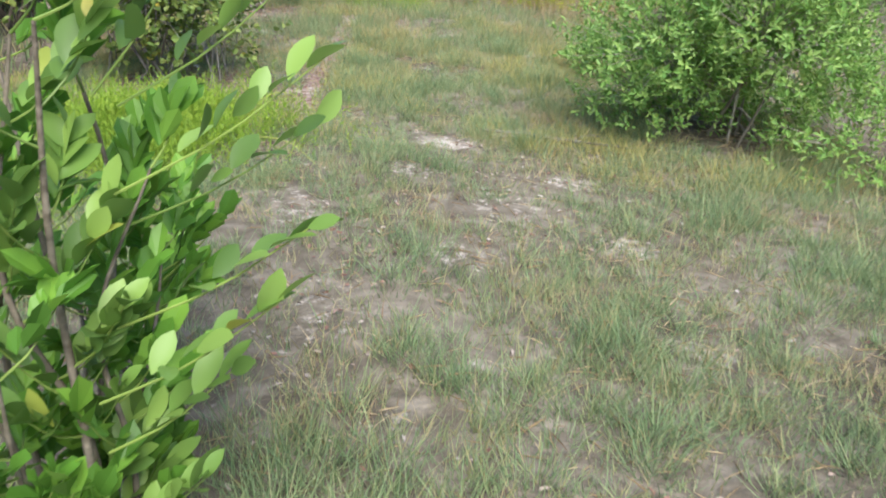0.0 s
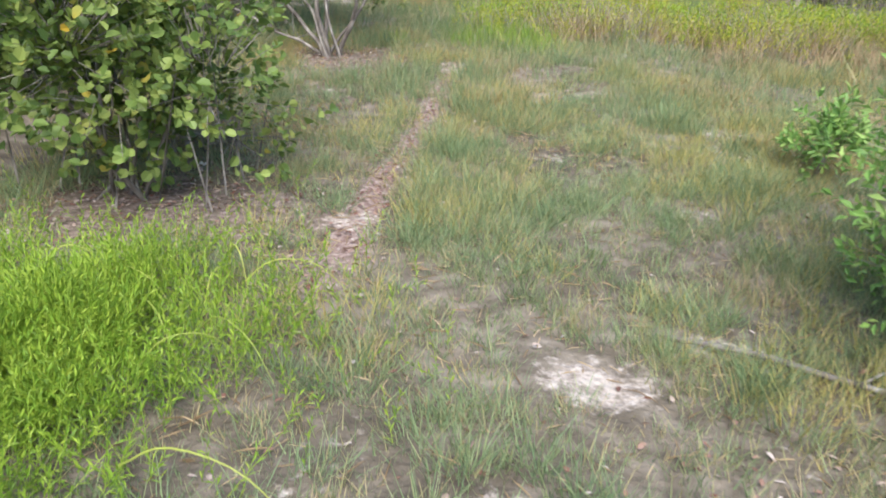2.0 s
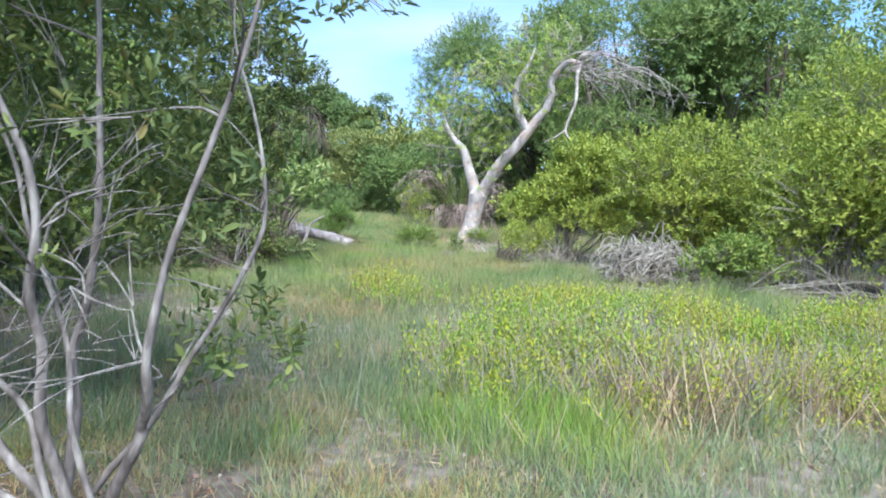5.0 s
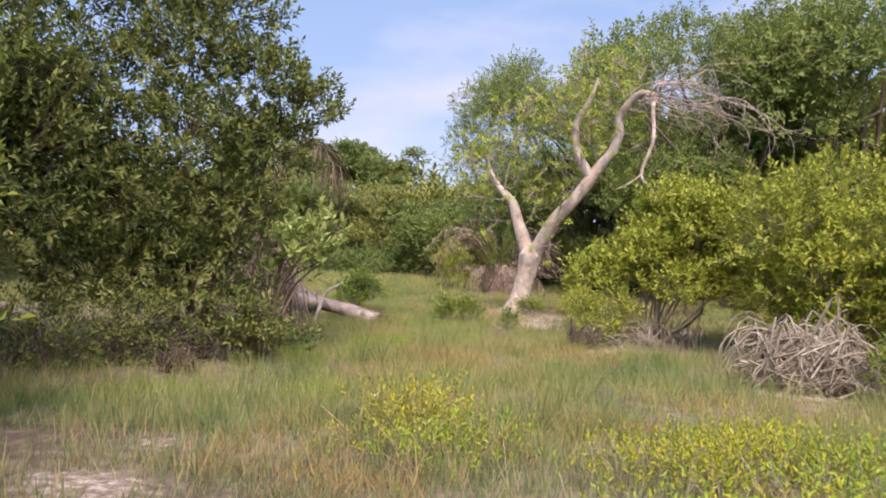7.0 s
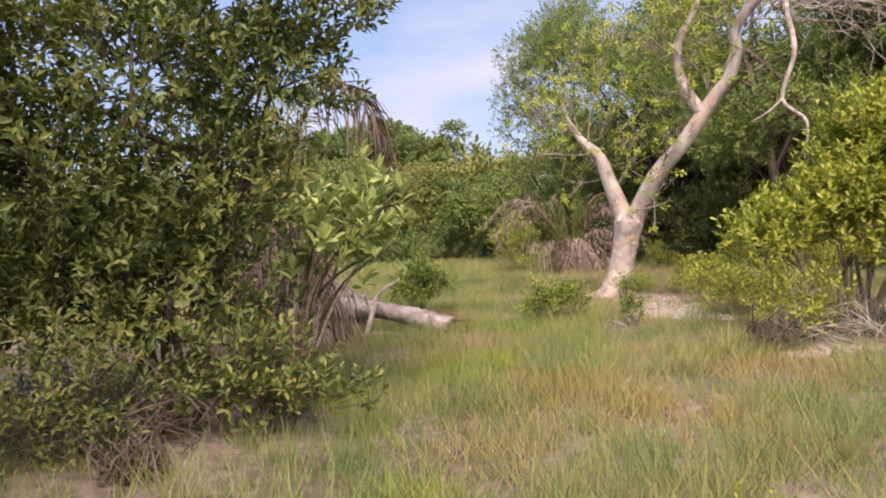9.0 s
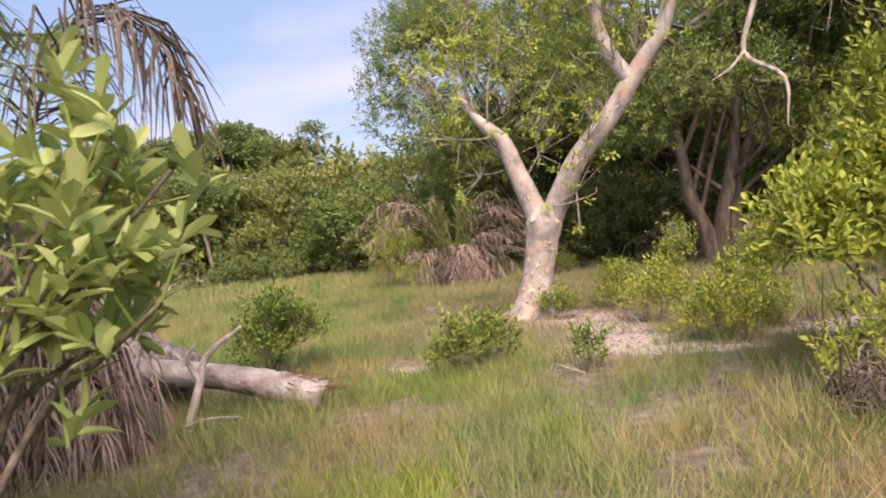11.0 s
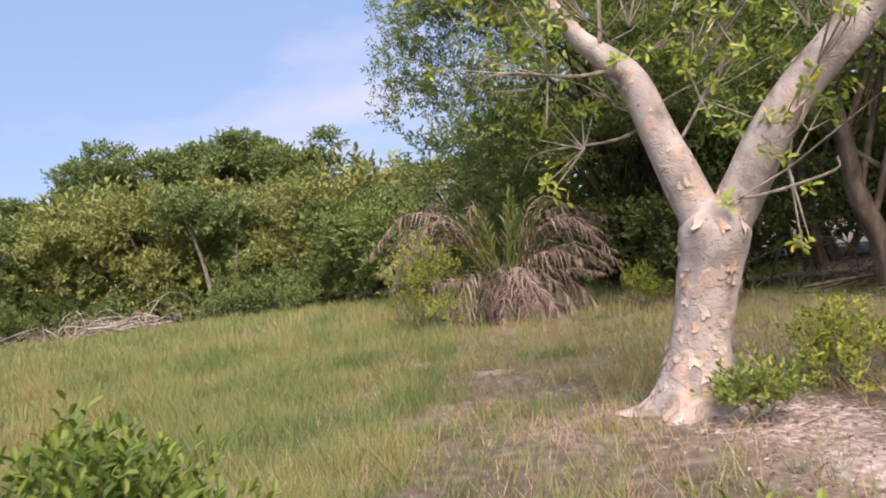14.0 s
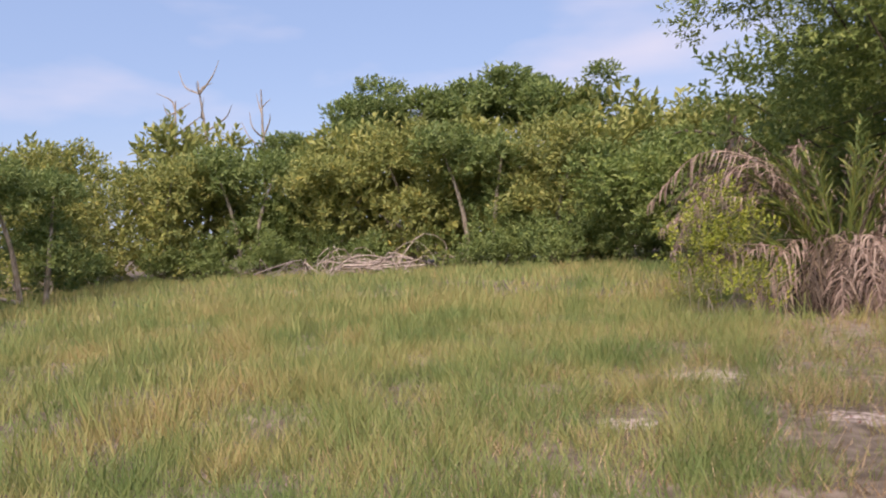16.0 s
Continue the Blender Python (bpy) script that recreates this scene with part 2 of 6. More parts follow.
def pale_bark():
    """Cream-grey peeling bark with pinkish fresh patches and small dark knots."""
    m = material("bark_pale_peeling", [(0.0, (0.24, 0.20, 0.18)), (0.35, (0.40, 0.35, 0.32)), (0.7, (0.51, 0.45, 0.415)), (1.0, (0.60, 0.54, 0.50))], scale=7, bump=0.0, rough=0.8, stretch=(1, 1, 0.6))
    n, l = m.node_tree.nodes, m.node_tree.links
    b = n["Principled BSDF"]
    col = b.inputs["Base Color"].links[0].from_socket
    geo = [x for x in n if x.bl_idname == "ShaderNodeNewGeometry"][0]
    warp = n.new("ShaderNodeTexNoise")
    warp.inputs["Scale"].default_value = 4.5
    warp.inputs["Detail"].default_value = 6
    l.new(geo.outputs["Position"], warp.inputs["Vector"])
    mr = n.new("ShaderNodeMapRange")
    mr.inputs["From Min"].default_value, mr.inputs["From Max"].default_value = 0.56, 0.60
    l.new(warp.outputs["Fac"], mr.inputs["Value"])
    mx = n.new("ShaderNodeMix")
    mx.data_type = "RGBA"
    mx.inputs["B"].default_value = (0.58, 0.41, 0.31, 1)
    scale = n.new("ShaderNodeMath")
    scale.operation = "MULTIPLY"
    scale.inputs[1].default_value = 0.6
    l.new(mr.outputs["Result"], scale.inputs[0])
    l.new(scale.outputs["Value"], mx.inputs["Factor"])
    l.new(col, mx.inputs["A"])
    vor = n.new("ShaderNodeTexVoronoi")
    vor.inputs["Scale"].default_value = 5.0
    l.new(geo.outputs["Position"], vor.inputs["Vector"])
    kn = n.new("ShaderNodeMapRange")
    kn.inputs["From Min"].default_value, kn.inputs["From Max"].default_value = 0.03, 0.085
    kn.inputs["To Min"].default_value, kn.inputs["To Max"].default_value = 0.85, 0.0
    l.new(vor.outputs["Distance"], kn.inputs["Value"])
    mk = n.new("ShaderNodeMix")
    mk.data_type = "RGBA"
    mk.inputs["B"].default_value = (0.10, 0.08, 0.07, 1)
    l.new(kn.outputs["Result"], mk.inputs["Factor"])
    l.new(mx.outputs["Result"], mk.inputs["A"])
    gr = n.new("ShaderNodeMapRange")
    gr.inputs["From Min"].default_value, gr.inputs["From Max"].default_value = 0.0, 0.05
    gr.inputs["To Min"].default_value, gr.inputs["To Max"].default_value = 0.14, 0.0
    mg = n.new("ShaderNodeMix")
    mg.data_type = "RGBA"
    mg.inputs["B"].default_value = (0.26, 0.19, 0.155, 1)
    l.new(gr.outputs["Result"], mg.inputs["Factor"])
    l.new(mk.outputs["Result"], mg.inputs["A"])
    l.new(mg.outputs["Result"], b.inputs["Base Color"])
    v2 = n.new("ShaderNodeTexVoronoi")
    v2.feature = "DISTANCE_TO_EDGE"
    v2.inputs["Scale"].default_value = 6.0
    wv = n.new("ShaderNodeVectorMath")
    wv.operation = "ADD"
    l.new(geo.outputs["Position"], wv.inputs[0])
    l.new(warp.outputs["Color"], wv.inputs[1])
    l.new(wv.outputs["Vector"], v2.inputs["Vector"])
    cl = n.new("ShaderNodeMapRange")
    cl.inputs["From Max"].default_value = 0.10
    l.new(v2.outputs["Distance"], cl.inputs["Value"])
    l.new(v2.outputs["Distance"], gr.inputs["Value"])
    add = n.new("ShaderNodeMath")
    add.operation = "MULTIPLY_ADD"
    add.inputs[1].default_value = 0.5
    l.new(cl.outputs["Result"], add.inputs[0])
    l.new(mr.outputs["Result"], add.inputs[2])
    bp = n.new("ShaderNodeBump")
    bp.inputs["Strength"].default_value = 0.38
    bp.inputs["Distance"].default_value = 0.02
    l.new(add.outputs["Value"], bp.inputs["Height"])
    l.new(bp.outputs["Normal"], b.inputs["Normal"])
    return m


M_BARK_PALE = pale_bark()
M_BARK_FLAKE = material("bark_flake", [(0.0, (0.42, 0.33, 0.27)), (0.5, (0.58, 0.49, 0.42)), (0.85, (0.66, 0.57, 0.50)), (1.0, (0.58, 0.35, 0.22))], "object", rough=0.85, bump=0.4, bump_scale=60)


def ground_material():
    """Soil and short dead thatch, darkened so gaps between blades read as shade, mixed with sand and leaf mould by the
    ground's own bare and litter layers.
    """
    m = material("soil", [(0.0, (0.08, 0.065, 0.05)), (0.4, (0.15, 0.122, 0.094)), (0.7, (0.24, 0.198, 0.158)), (1.0, (0.35, 0.295, 0.245))], scale=9, rough=0.95, bump=0.8, bump_scale=40, spec=0.1, patch=0.4, patch_scale=0.7)
    n, l = m.node_tree.nodes, m.node_tree.links
    b = n["Principled BSDF"]
    col = b.inputs["Base Color"].links[0].from_socket
    for layer, ramp, sc in (("litter", [(0.3, (0.11, 0.06, 0.05)), (0.5, (0.28, 0.195, 0.17)), (0.72, (0.50, 0.41, 0.38))], 28), ("bare", [(0.3, (0.30, 0.235, 0.205)), (0.5, (0.47, 0.39, 0.345)), (0.72, (0.66, 0.58, 0.52))], 16)):
        at = n.new("ShaderNodeAttribute")
        at.attribute_name = layer
        nz = n.new("ShaderNodeTexNoise")
        nz.inputs["Scale"].default_value = sc
        nz.inputs["Detail"].default_value = 7
        nz.inputs["Roughness"].default_value = 0.7
        rp = n.new("ShaderNodeValToRGB")
        e = rp.color_ramp.elements
        e.new(0.5)
        for el, (p, c) in zip(e, ramp):
            el.position, el.color = p, (*c, 1)
        geo = [x for x in n if x.bl_idname == "ShaderNodeNewGeometry"][0]
        l.new(geo.outputs["Position"], nz.inputs["Vector"])
        l.new(nz.outputs["Fac"], rp.inputs["Fac"])
        ad = n.new("ShaderNodeMath")
        ad.operation = "ADD"
        l.new(at.outputs["Fac"], ad.inputs[0])
        l.new(nz.outputs["Fac"], ad.inputs[1])
        th = n.new("ShaderNodeMapRange")
        th.inputs["From Min"].default_value, th.inputs["From Max"].default_value = 0.85, 1.05
        l.new(ad.outputs["Value"], th.inputs["Value"])
        mx = n.new("ShaderNodeMix")
        mx.data_type = "RGBA"
        l.new(th.outputs["Result"], mx.inputs["Factor"])
        l.new(col, mx.inputs["A"])
        l.new(rp.outputs["Color"], mx.inputs["B"])
        col = mx.outputs["Result"]
    l.new(col, b.inputs["Base Color"])
    return m


M_GROUND = ground_material()

# ---- mesh helpers ----
RNG = np.random.default_rng(7)
UP = np.array((0.0, 0.0, 1.0))


def unit(a):
    return a / np.maximum(np.linalg.norm(a, axis=-1, keepdims=True), 1e-9)


class Soup:
    """Quads gathered for one mesh."""

    def __init__(self):
        self.v, self.f, self.n = [], [], 0

    def add(self, v, f):
        self.v.append(np.asarray(v, float).reshape(-1, 3))
        self.f.append(np.asarray(f, int).reshape(-1, 4) + self.n)
        self.n += len(self.v[-1])
        return self

    def arrays(self):
        return np.concatenate(self.v), np.concatenate(self.f)


def quad_mesh(name, soup, mat, origin=(0, 0, 0), smooth=False):
    v, f = soup.arrays()
    me = bpy.data.meshes.new(name)
    me.vertices.add(len(v))
    me.vertices.foreach_set("co", (v - np.asarray(origin, float)).astype(np.float32).ravel())
    me.loops.add(f.size)
    me.loops.foreach_set("vertex_index", f.astype(np.int32).ravel())
    me.polygons.add(len(f))
    me.polygons.foreach_set("loop_start", (np.arange(len(f)) * 4).astype(np.int32))
    me.polygons.foreach_set("use_smooth", np.full(len(f), smooth))
    me.update(calc_edges=True)
    me.materials.append(mat)
    return me


def thing(name, x, y, label, category, group="", kind="", z=None):
    e = new(name)
    e.empty_display_size = 0.2
    e.location = (x, y, float(ground_z(x, y)) if z is None else z)
    return tagged(e, label, category, group, kind)


def part(name, soup, mat, parent, label="", smooth=False):
    """One mesh under a thing; the soup is in world metres."""
    top = parent
    o = Vector(top.location)
    if top.parent:
        o = o + Vector(top.parent.location)
    ob = new(name, quad_mesh(name, soup, mat, o, smooth))
    ob.parent = parent
    if label:
        ob["label"] = label
    return ob


def spline(pts, n):
    """n points of a smooth line through pts (any number of columns)."""
    p = np.asarray(pts, float)
    q = np.vstack([2 * p[0] - p[1], p, 2 * p[-1] - p[-2]])
    out = []
    for u in np.linspace(0, len(p) - 1, n):
        i = min(int(u), len(p) - 2)
        t = u - i
        a, b, c, d = q[i], q[i + 1], q[i + 2], q[i + 3]
        out.append(0.5 * (2 * b + (c - a) * t + (2 * a - 5 * b + 4 * c - d) * t * t + (3 * b - a - 3 * c + d) * t ** 3))
    return np.array(out)


def tube(soup, pts, radii, sides=7, n=None, rough=0.0, caps=False, rng=RNG):
    """A tapered limb through pts."""
    pr = np.column_stack([np.asarray(pts, float), np.asarray(radii, float)])
    pr = spline(pr, n or 4 * len(pts))
    c, r = pr[:, :3], np.maximum(pr[:, 3], 0.001)
    if caps:
        c = np.vstack([c[:1], c, c[-1:]])
        r = np.concatenate([[0.002], r, [0.002]])
    t = unit(np.gradient(c, axis=0) + 1e-9)
    if caps:
        t[0], t[1], t[-1], t[-2] = t[2], t[2], t[-3], t[-3]
    ref = np.array((0.31, 0.9, 0.2)) if abs(t[len(t) // 2] @ np.array((0.31, 0.9, 0.2))) < 0.8 else np.array((0.9, 0.1, 0.3))
    u = unit(np.cross(t, ref))
    w = np.cross(t, u)
    a = np.linspace(0, 2 * math.pi, sides, endpoint=False)
    ring = np.cos(a)[None, :, None] * u[:, None, :] + np.sin(a)[None, :, None] * w[:, None, :]
    rr = r[:, None] * np.ones(sides)[None]
    if rough:
        rr = rr * (1 + rough * rng.normal(size=rr.shape))
    v = c[:, None, :] + ring * rr[:, :, None]
    m = len(c)
    i, j = np.meshgrid(np.arange(m - 1), np.arange(sides), indexing="ij")
    k = (j + 1) % sides
    soup.add(v, np.stack([i * sides + j, i * sides + k, (i + 1) * sides + k, (i + 1) * sides + j], -1))
    return c


def sticks(soup, a, b, r0, r1):
    """Many straight three-sided twigs from a to b."""
    a, b = np.asarray(a, float), np.asarray(b, float)
    t = unit(b - a)
    u = unit(np.cross(t, np.array((0.3, 0.5, 0.81))))
    w = np.cross(t, u)
    r0 = np.broadcast_to(r0, len(a))[:, None]
    r1 = np.broadcast_to(r1, len(a))[:, None]
    v = []
    for r, c in ((r0, a), (r1, b)):
        for k in range(3):
            g = 2.0944 * k
            v.append(c + r * (math.cos(g) * u + math.sin(g) * w))
    v = np.stack(v, 1)
    o = (np.arange(len(a)) * 6)[:, None, None]
    f = np.array([[0, 1, 4, 3], [1, 2, 5, 4], [2, 0, 3, 5]])[None]
    soup.add(v, o + f)


def leaves(soup, p, d, nrm, length, width, fine=True, wide=0.6, droop=0.12):
    """Folded leaf blades at p along d. fine: four triangles each, else two."""
    d = unit(d)
    s = unit(np.cross(d, nrm))
    nn = np.cross(s, d)
    length = np.broadcast_to(length, len(p))[:, None]
    width = np.broadcast_to(width, len(p))[:, None]
    tip = p + d * length - nn * length * droop
    if fine:
        q = [p]
        for side in (1, -1):
            q.append(p + d * length * 0.34 + side * s * width * (0.62 - 0.3 * wide) + nn * width * 0.16)
            q.append(p + d * length * 0.76 + side * s * width * (0.14 + 0.5 * wide) + nn * width * 0.12 - nn * length * droop * 0.5)
        q.append(tip)
        v = np.stack(q, 1)
        f = np.array([[0, 1, 2, 5], [0, 5, 4, 3]])[None]
        soup.add(v, (np.arange(len(p)) * 6)[:, None, None] + f)
    else:
        v = np.stack([p, p + d * length * 0.5 + s * width * 0.5 + nn * width * 0.15, tip, p + d * length * 0.5 - s * width * 0.5 + nn * width * 0.15], 1)
        soup.add(v, (np.arange(len(p)) * 4)[:, None, None] + np.array([[0, 1, 2, 3]])[None])


def sprigs(soup, base, t, k, length, width, twig, rng, fine=True, wide=0.6, spread=(1.25, 0.45), size_var=0.25):
    """Rosettes of k leaves along short shoots that start at base and point along t."""
    n = len(base)
    t = unit(t)
    u = unit(np.cross(t, rng.normal(size=(n, 3))))
    w = np.cross(t, u)
    ph = rng.uniform(0, 6.28, n)
    twig = np.broadcast_to(twig, n)
    for j in range(k):
        s = (j + 0.6) / k
        an = ph + 2.4 * j + rng.normal(0, 0.25, n)
        rad = np.cos(an)[:, None] * u + np.sin(an)[:, None] * w
        a = spread[0] + (spread[1] - spread[0]) * s + rng.normal(0, 0.15, n)
        d = t * np.cos(a)[:, None] + rad * np.sin(a)[:, None]
        nr = unit(t * 0.8 + UP * 0.5 + rng.normal(0, 0.25, (n, 3)))
        sz = 1 + rng.uniform(-size_var, size_var, n)
        leaves(soup, base + t * (twig * s)[:, None], d, nr, length * sz, width * sz, fine, wide)


def lobed(rng, lobes, n, inner=0.5, low=-0.45, lift=0.55):
    """n shoot bases and directions near the skins of several ellipsoids (cx, cy, cz, rx, ry, rz)."""
    lb = np.asarray(lobes, float)
    wt = (lb[:, 3] * lb[:, 4] + lb[:, 3] * lb[:, 5] + lb[:, 4] * lb[:, 5])
    pick = rng.choice(len(lb), n, p=wt / wt.sum())
    u = unit(rng.normal(size=(n, 3)))
    fl = u[:, 2] < low
    u[fl, 2] *= -1
    r = inner + (1.06 - inner) * rng.uniform(0, 1, n) ** 0.6
    lump = 1 + 0.16 * np.sin(u[:, 0] * 7 + pick * 2.1) * np.sin(u[:, 1] * 6 + pick) + 0.10 * rng.normal(size=n)
    pos = lb[pick, :3] + u * lb[pick, 3:] * (r * lump)[:, None]
    t = unit(u * 0.75 + UP * lift + rng.normal(0, 0.35, (n, 3)))
    return pos, t


def make_lobes(rng, x, y, z0, rx, ry, h, m, low=0.25):
    out = []
    for i in range(m):
        a = 2.4 * i + rng.uniform(-0.5, 0.5)
        q = math.sqrt((i + 0.3) / m) * 0.68
        fz = rng.uniform(low + 0.12, 0.8 - 0.35 * q)
        s = rng.uniform(0.36, 0.50)
        out.append((x + math.cos(a) * q * rx, y + math.sin(a) * q * ry, z0 + fz * h, rx * s, ry * s, h * s * 0.55 + 0.02))
    out.append((x, y, z0 + h * 0.72, rx * 0.5, ry * 0.5, h * 0.28))
    return out


def bush(name, x, y, rx, ry, h, mat, label, category="bush", n=1500, k=7, length=0.06, width=0.03, twig=0.12, fine=True, wide=0.6, stems=6, stem_r=0.02, bark=None,
         seed=1, lobes=None, m=10, low=0.2, group="", inner=0.5, bare_stems=0, lift=0.55):
    """A shrub or tree: stems from the ground into the lobes of its crown, twigs, and a crown of leafy shoots."""
    rng = np.random.default_rng(seed)
    z0 = float(ground_z(x, y))
    top = thing(name, x, y, label, category, group)
    lobes = lobes or make_lobes(rng, x, y, z0, rx, ry, h, m, low)
    bark = bark or M_BARK_GREY
    for i in range(stems):
        lb = lobes[(i * max(1, len(lobes) // stems)) % len(lobes)]
        sx, sy = x + rng.normal(0, 0.10 * rx), y + rng.normal(0, 0.10 * ry)
        end = np.array(lb[:3]) + np.array((0, 0, lb[5] * 0.5))
        b0 = np.array((sx, sy, float(ground_z(sx, sy)) - 0.03))
        mid = b0 * 0.55 + end * 0.45 + rng.normal(0, 0.07 * h, 3) + np.array((0, 0, 0.06 * h))
        mid2 = b0 * 0.25 + end * 0.75 + rng.normal(0, 0.05 * h, 3)
        sp = Soup()
        r = stem_r * rng.uniform(0.7, 1.2)
        tube(sp, [b0, mid, mid2, end], [r, r * 0.75, r * 0.5, r * 0.2], 6, 10)
        part("stem", sp, bark, top, smooth=True)
    pos, t = lobed(rng, lobes, n, inner, lift=lift)
    zmin = ground_z(pos[:, 0], pos[:, 1]) + 0.03
    keep = pos[:, 2] > zmin
    pos, t = pos[keep], t[keep]
    sp = Soup()
    tw = twig * rng.uniform(0.7, 1.3, len(pos))
    # twigs back towards the lobe's heart
    lb = np.asarray(lobes)[:, :3]
    near = np.argmin(((pos[:, None, :] - lb[None]) ** 2).sum(-1), 1)
    some = rng.uniform(size=len(pos)) < min(1.0, 900 / len(pos))
    sticks(sp, pos[some] * 0.45 + lb[near][some] * 0.55, pos[some] + t[some] * tw[some][:, None] * 0.9, stem_r * 0.22, stem_r * 0.08)
    if bare_stems:
        a = np.column_stack([x + rng.uniform(-0.6, 0.6, bare_stems) * rx, y + rng.uniform(-0.6, 0.6, bare_stems) * ry, np.zeros(bare_stems)])
        a[:, 2] = ground_z(a[:, 0], a[:, 1]) - 0.02
        b = a + np.column_stack([rng.normal(0, 0.15, bare_stems), rng.normal(0, 0.15, bare_stems), rng.uniform(0.2, 0.5, bare_stems) * min(h, 1.6)])
        sticks(sp, a, b, 0.007, 0.003)
    part("twigwork", sp, bark, top)["kind"] = "stuff"
    sp = Soup()
    sprigs(sp, pos, t, k, length, width, tw, rng, fine, wide)
    part("crown", sp, mat, top)
    return top


# ---- ground ----
PATHLINE = np.array([(-1.12, 5.5), (-1.15, 5.8), (-1.25, 6.9), (-1.28, 8.0), (-1.35, 9.2), (-1.42, 10.4)])
WALKLINE = np.array([(0, -3.0), (0, 1.5), (-0.2, 3), (-0.75, 5.2), (-1.1, 7.7), (-1.9, 12), (-2.5, 13.6), (-3.3, 17.5), (-3.5, 20), (-3.85, 23.2), (-4.2, 25.5), (-4.8, 28)])
# x, y, reach across, reach along, weight
SAND = [(0.5, 4.25, 0.95, 0.75, 0.24), (0.1, 3.0, 0.5, 0.5, 0.22), (1.15, 3.6, 0.5, 0.55, 0.24), (-0.75, 4.4, 0.2, 0.5, 0.32), (0.9, 4.9, 0.5, 0.3, 0.32), (-0.6, 2.2, 0.35, 0.4, 0.28), (-3.95, 15.4, 0.3, 0.2, 0.4), (-1.35, 10.3, 0.15, 0.25, 0.38), (0.9, 3.5, 0.2, 0.15, 0.45), (-0.2, 4.4, 0.22, 0.15, 0.45), (0.75, 4.4, 0.25, 0.18, 0.45), (0.2, 2.3, 0.14, 0.12, 0.42), (1.0, 2.5, 0.16, 0.2, 0.42), (-0.1, 1.9, 0.12, 0.14, 0.42), (0.5, 7.0, 0.2, 0.14, 0.42), (-0.3, 7.8, 0.16, 0.14, 0.42), (0.9, 8.6, 0.25, 0.15, 0.42), (-0.5, 9.4, 0.15, 0.2, 0.42),
        (0.43, 5.55, 0.22, 0.10, 0.6), (-0.03, 5.15, 0.25, 0.2, 0.55), (-0.45, 2.6, 0.25, 0.4, 0.33), (-0.75, 3.6, 0.2, 0.35, 0.38), (0.35, 3.9, 0.5, 0.3, 0.33), (0.1, 3.2, 0.25, 0.2, 0.36), (0.07, 9.7, 0.2, 0.14, 0.47), (-1.2, 6.3, 0.18, 0.2, 0.5), (-1.4, 10.2, 0.2, 0.25, 0.5),
        (-2.3, 9.0, 0.2, 0.15, 0.4), (-1.75, 27.6, 0.75, 0.8, 0.47), (-1.55, 26.3, 0.55, 0.9, 0.5), (-1.8, 25.0, 0.7, 0.7, 0.56), (-1.2, 24.4, 0.8, 0.35, 0.55), (-3.7, 25.0, 0.45, 0.25, 0.55), (-3.9, 24.4, 0.3, 0.2, 0.4),
        (-3.6, 30.7, 0.32, 0.22, 0.5), (-4.6, 32.1, 0.35, 0.3, 0.55), (-5.0, 30.5, 0.3, 0.2, 0.55), (-3.1, 29.3, 0.4, 0.25, 0.4), (0.6, 24.9, 0.9, 0.5, 0.6), (-0.9, 21.4, 0.3, 0.25, 0.5), (0.7, 18.6, 0.6, 0.3, 0.55), (-3.9, 14.6, 0.5, 0.3, 0.45), (-0.4, 21.6, 0.7, 0.3, 0.45)]
LITTERED = [(-5.4, 17.7, 1.3, 0.6, 0.26), (-7.0, 16.9, 1.3, 0.8, 0.3), (-2.6, 8.3, 0.6, 0.7, 0.34), (-3.2, 9.3, 0.8, 0.8, 0.36), (-2.3, 6.2, 0.7, 0.75, 0.45), (-1.7, 6.2, 0.4, 0.5, 0.46), (-1.2, 5.7, 0.25, 0.5, 0.36), (1.2, 4.6, 0.5, 0.6, 0.16), (-0.5, 3.0, 0.25, 0.8, 0.2), (-2.5, 10.1, 0.7, 0.6, 0.4), (-4.8, 18.6, 1.8, 0.6, 0.35), (-1.7, 26.6, 0.9, 1.7, 0.42), (-3.2, 36.0, 2.0, 1.0, 0.4), (0.4, 22.4, 1.5, 1.0, 0.5), (2.5, 19.5, 2.2, 1.2, 0.4), (-5.9, 22.4, 0.8, 0.6, 0.5), (0.3, 4.2, 0.7, 0.6, 0.15)]


def line_distance(line, x, y):
    p = np.stack([np.asarray(x, float), np.asarray(y, float)], -1)
    best = np.full(p.shape[:-1], 1e9)
    for a, b in zip(line[:-1], line[1:]):
        ab = b - a
        s = np.clip(((p - a) @ ab) / (ab @ ab), 0, 1)
        best = np.minimum(best, np.linalg.norm(p - a - s[..., None] * ab, axis=-1))
    return best


def ease(v):
    v = np.clip(v, 0, 1)
    return v * v * (3 - 2 * v)


def ground_z(x, y):
    x, y = np.asarray(x, float), np.asarray(y, float)
    z = -0.12 + 0.22 * ease((y - 7) / 6) + 0.18 * np.exp(-((x + 10) / 6) ** 2 - ((y - 41) / 5) ** 2)
    return z + 0.018 * np.sin(x * 2.1 + 0.7 * y) + 0.015 * np.sin(1.7 * y - 1.3 * x + 1)


def spots(table, x, y):
    out = np.zeros(np.shape(x))
    for cx, cy, rx, ry, w in table:
        q = ((x - cx) / rx) ** 2 + ((y - cy) / ry) ** 2
        out = np.maximum(out, w * np.exp(-0.6 * q * q))
    return out


def bare(x, y):
    return spots(SAND, x, y)


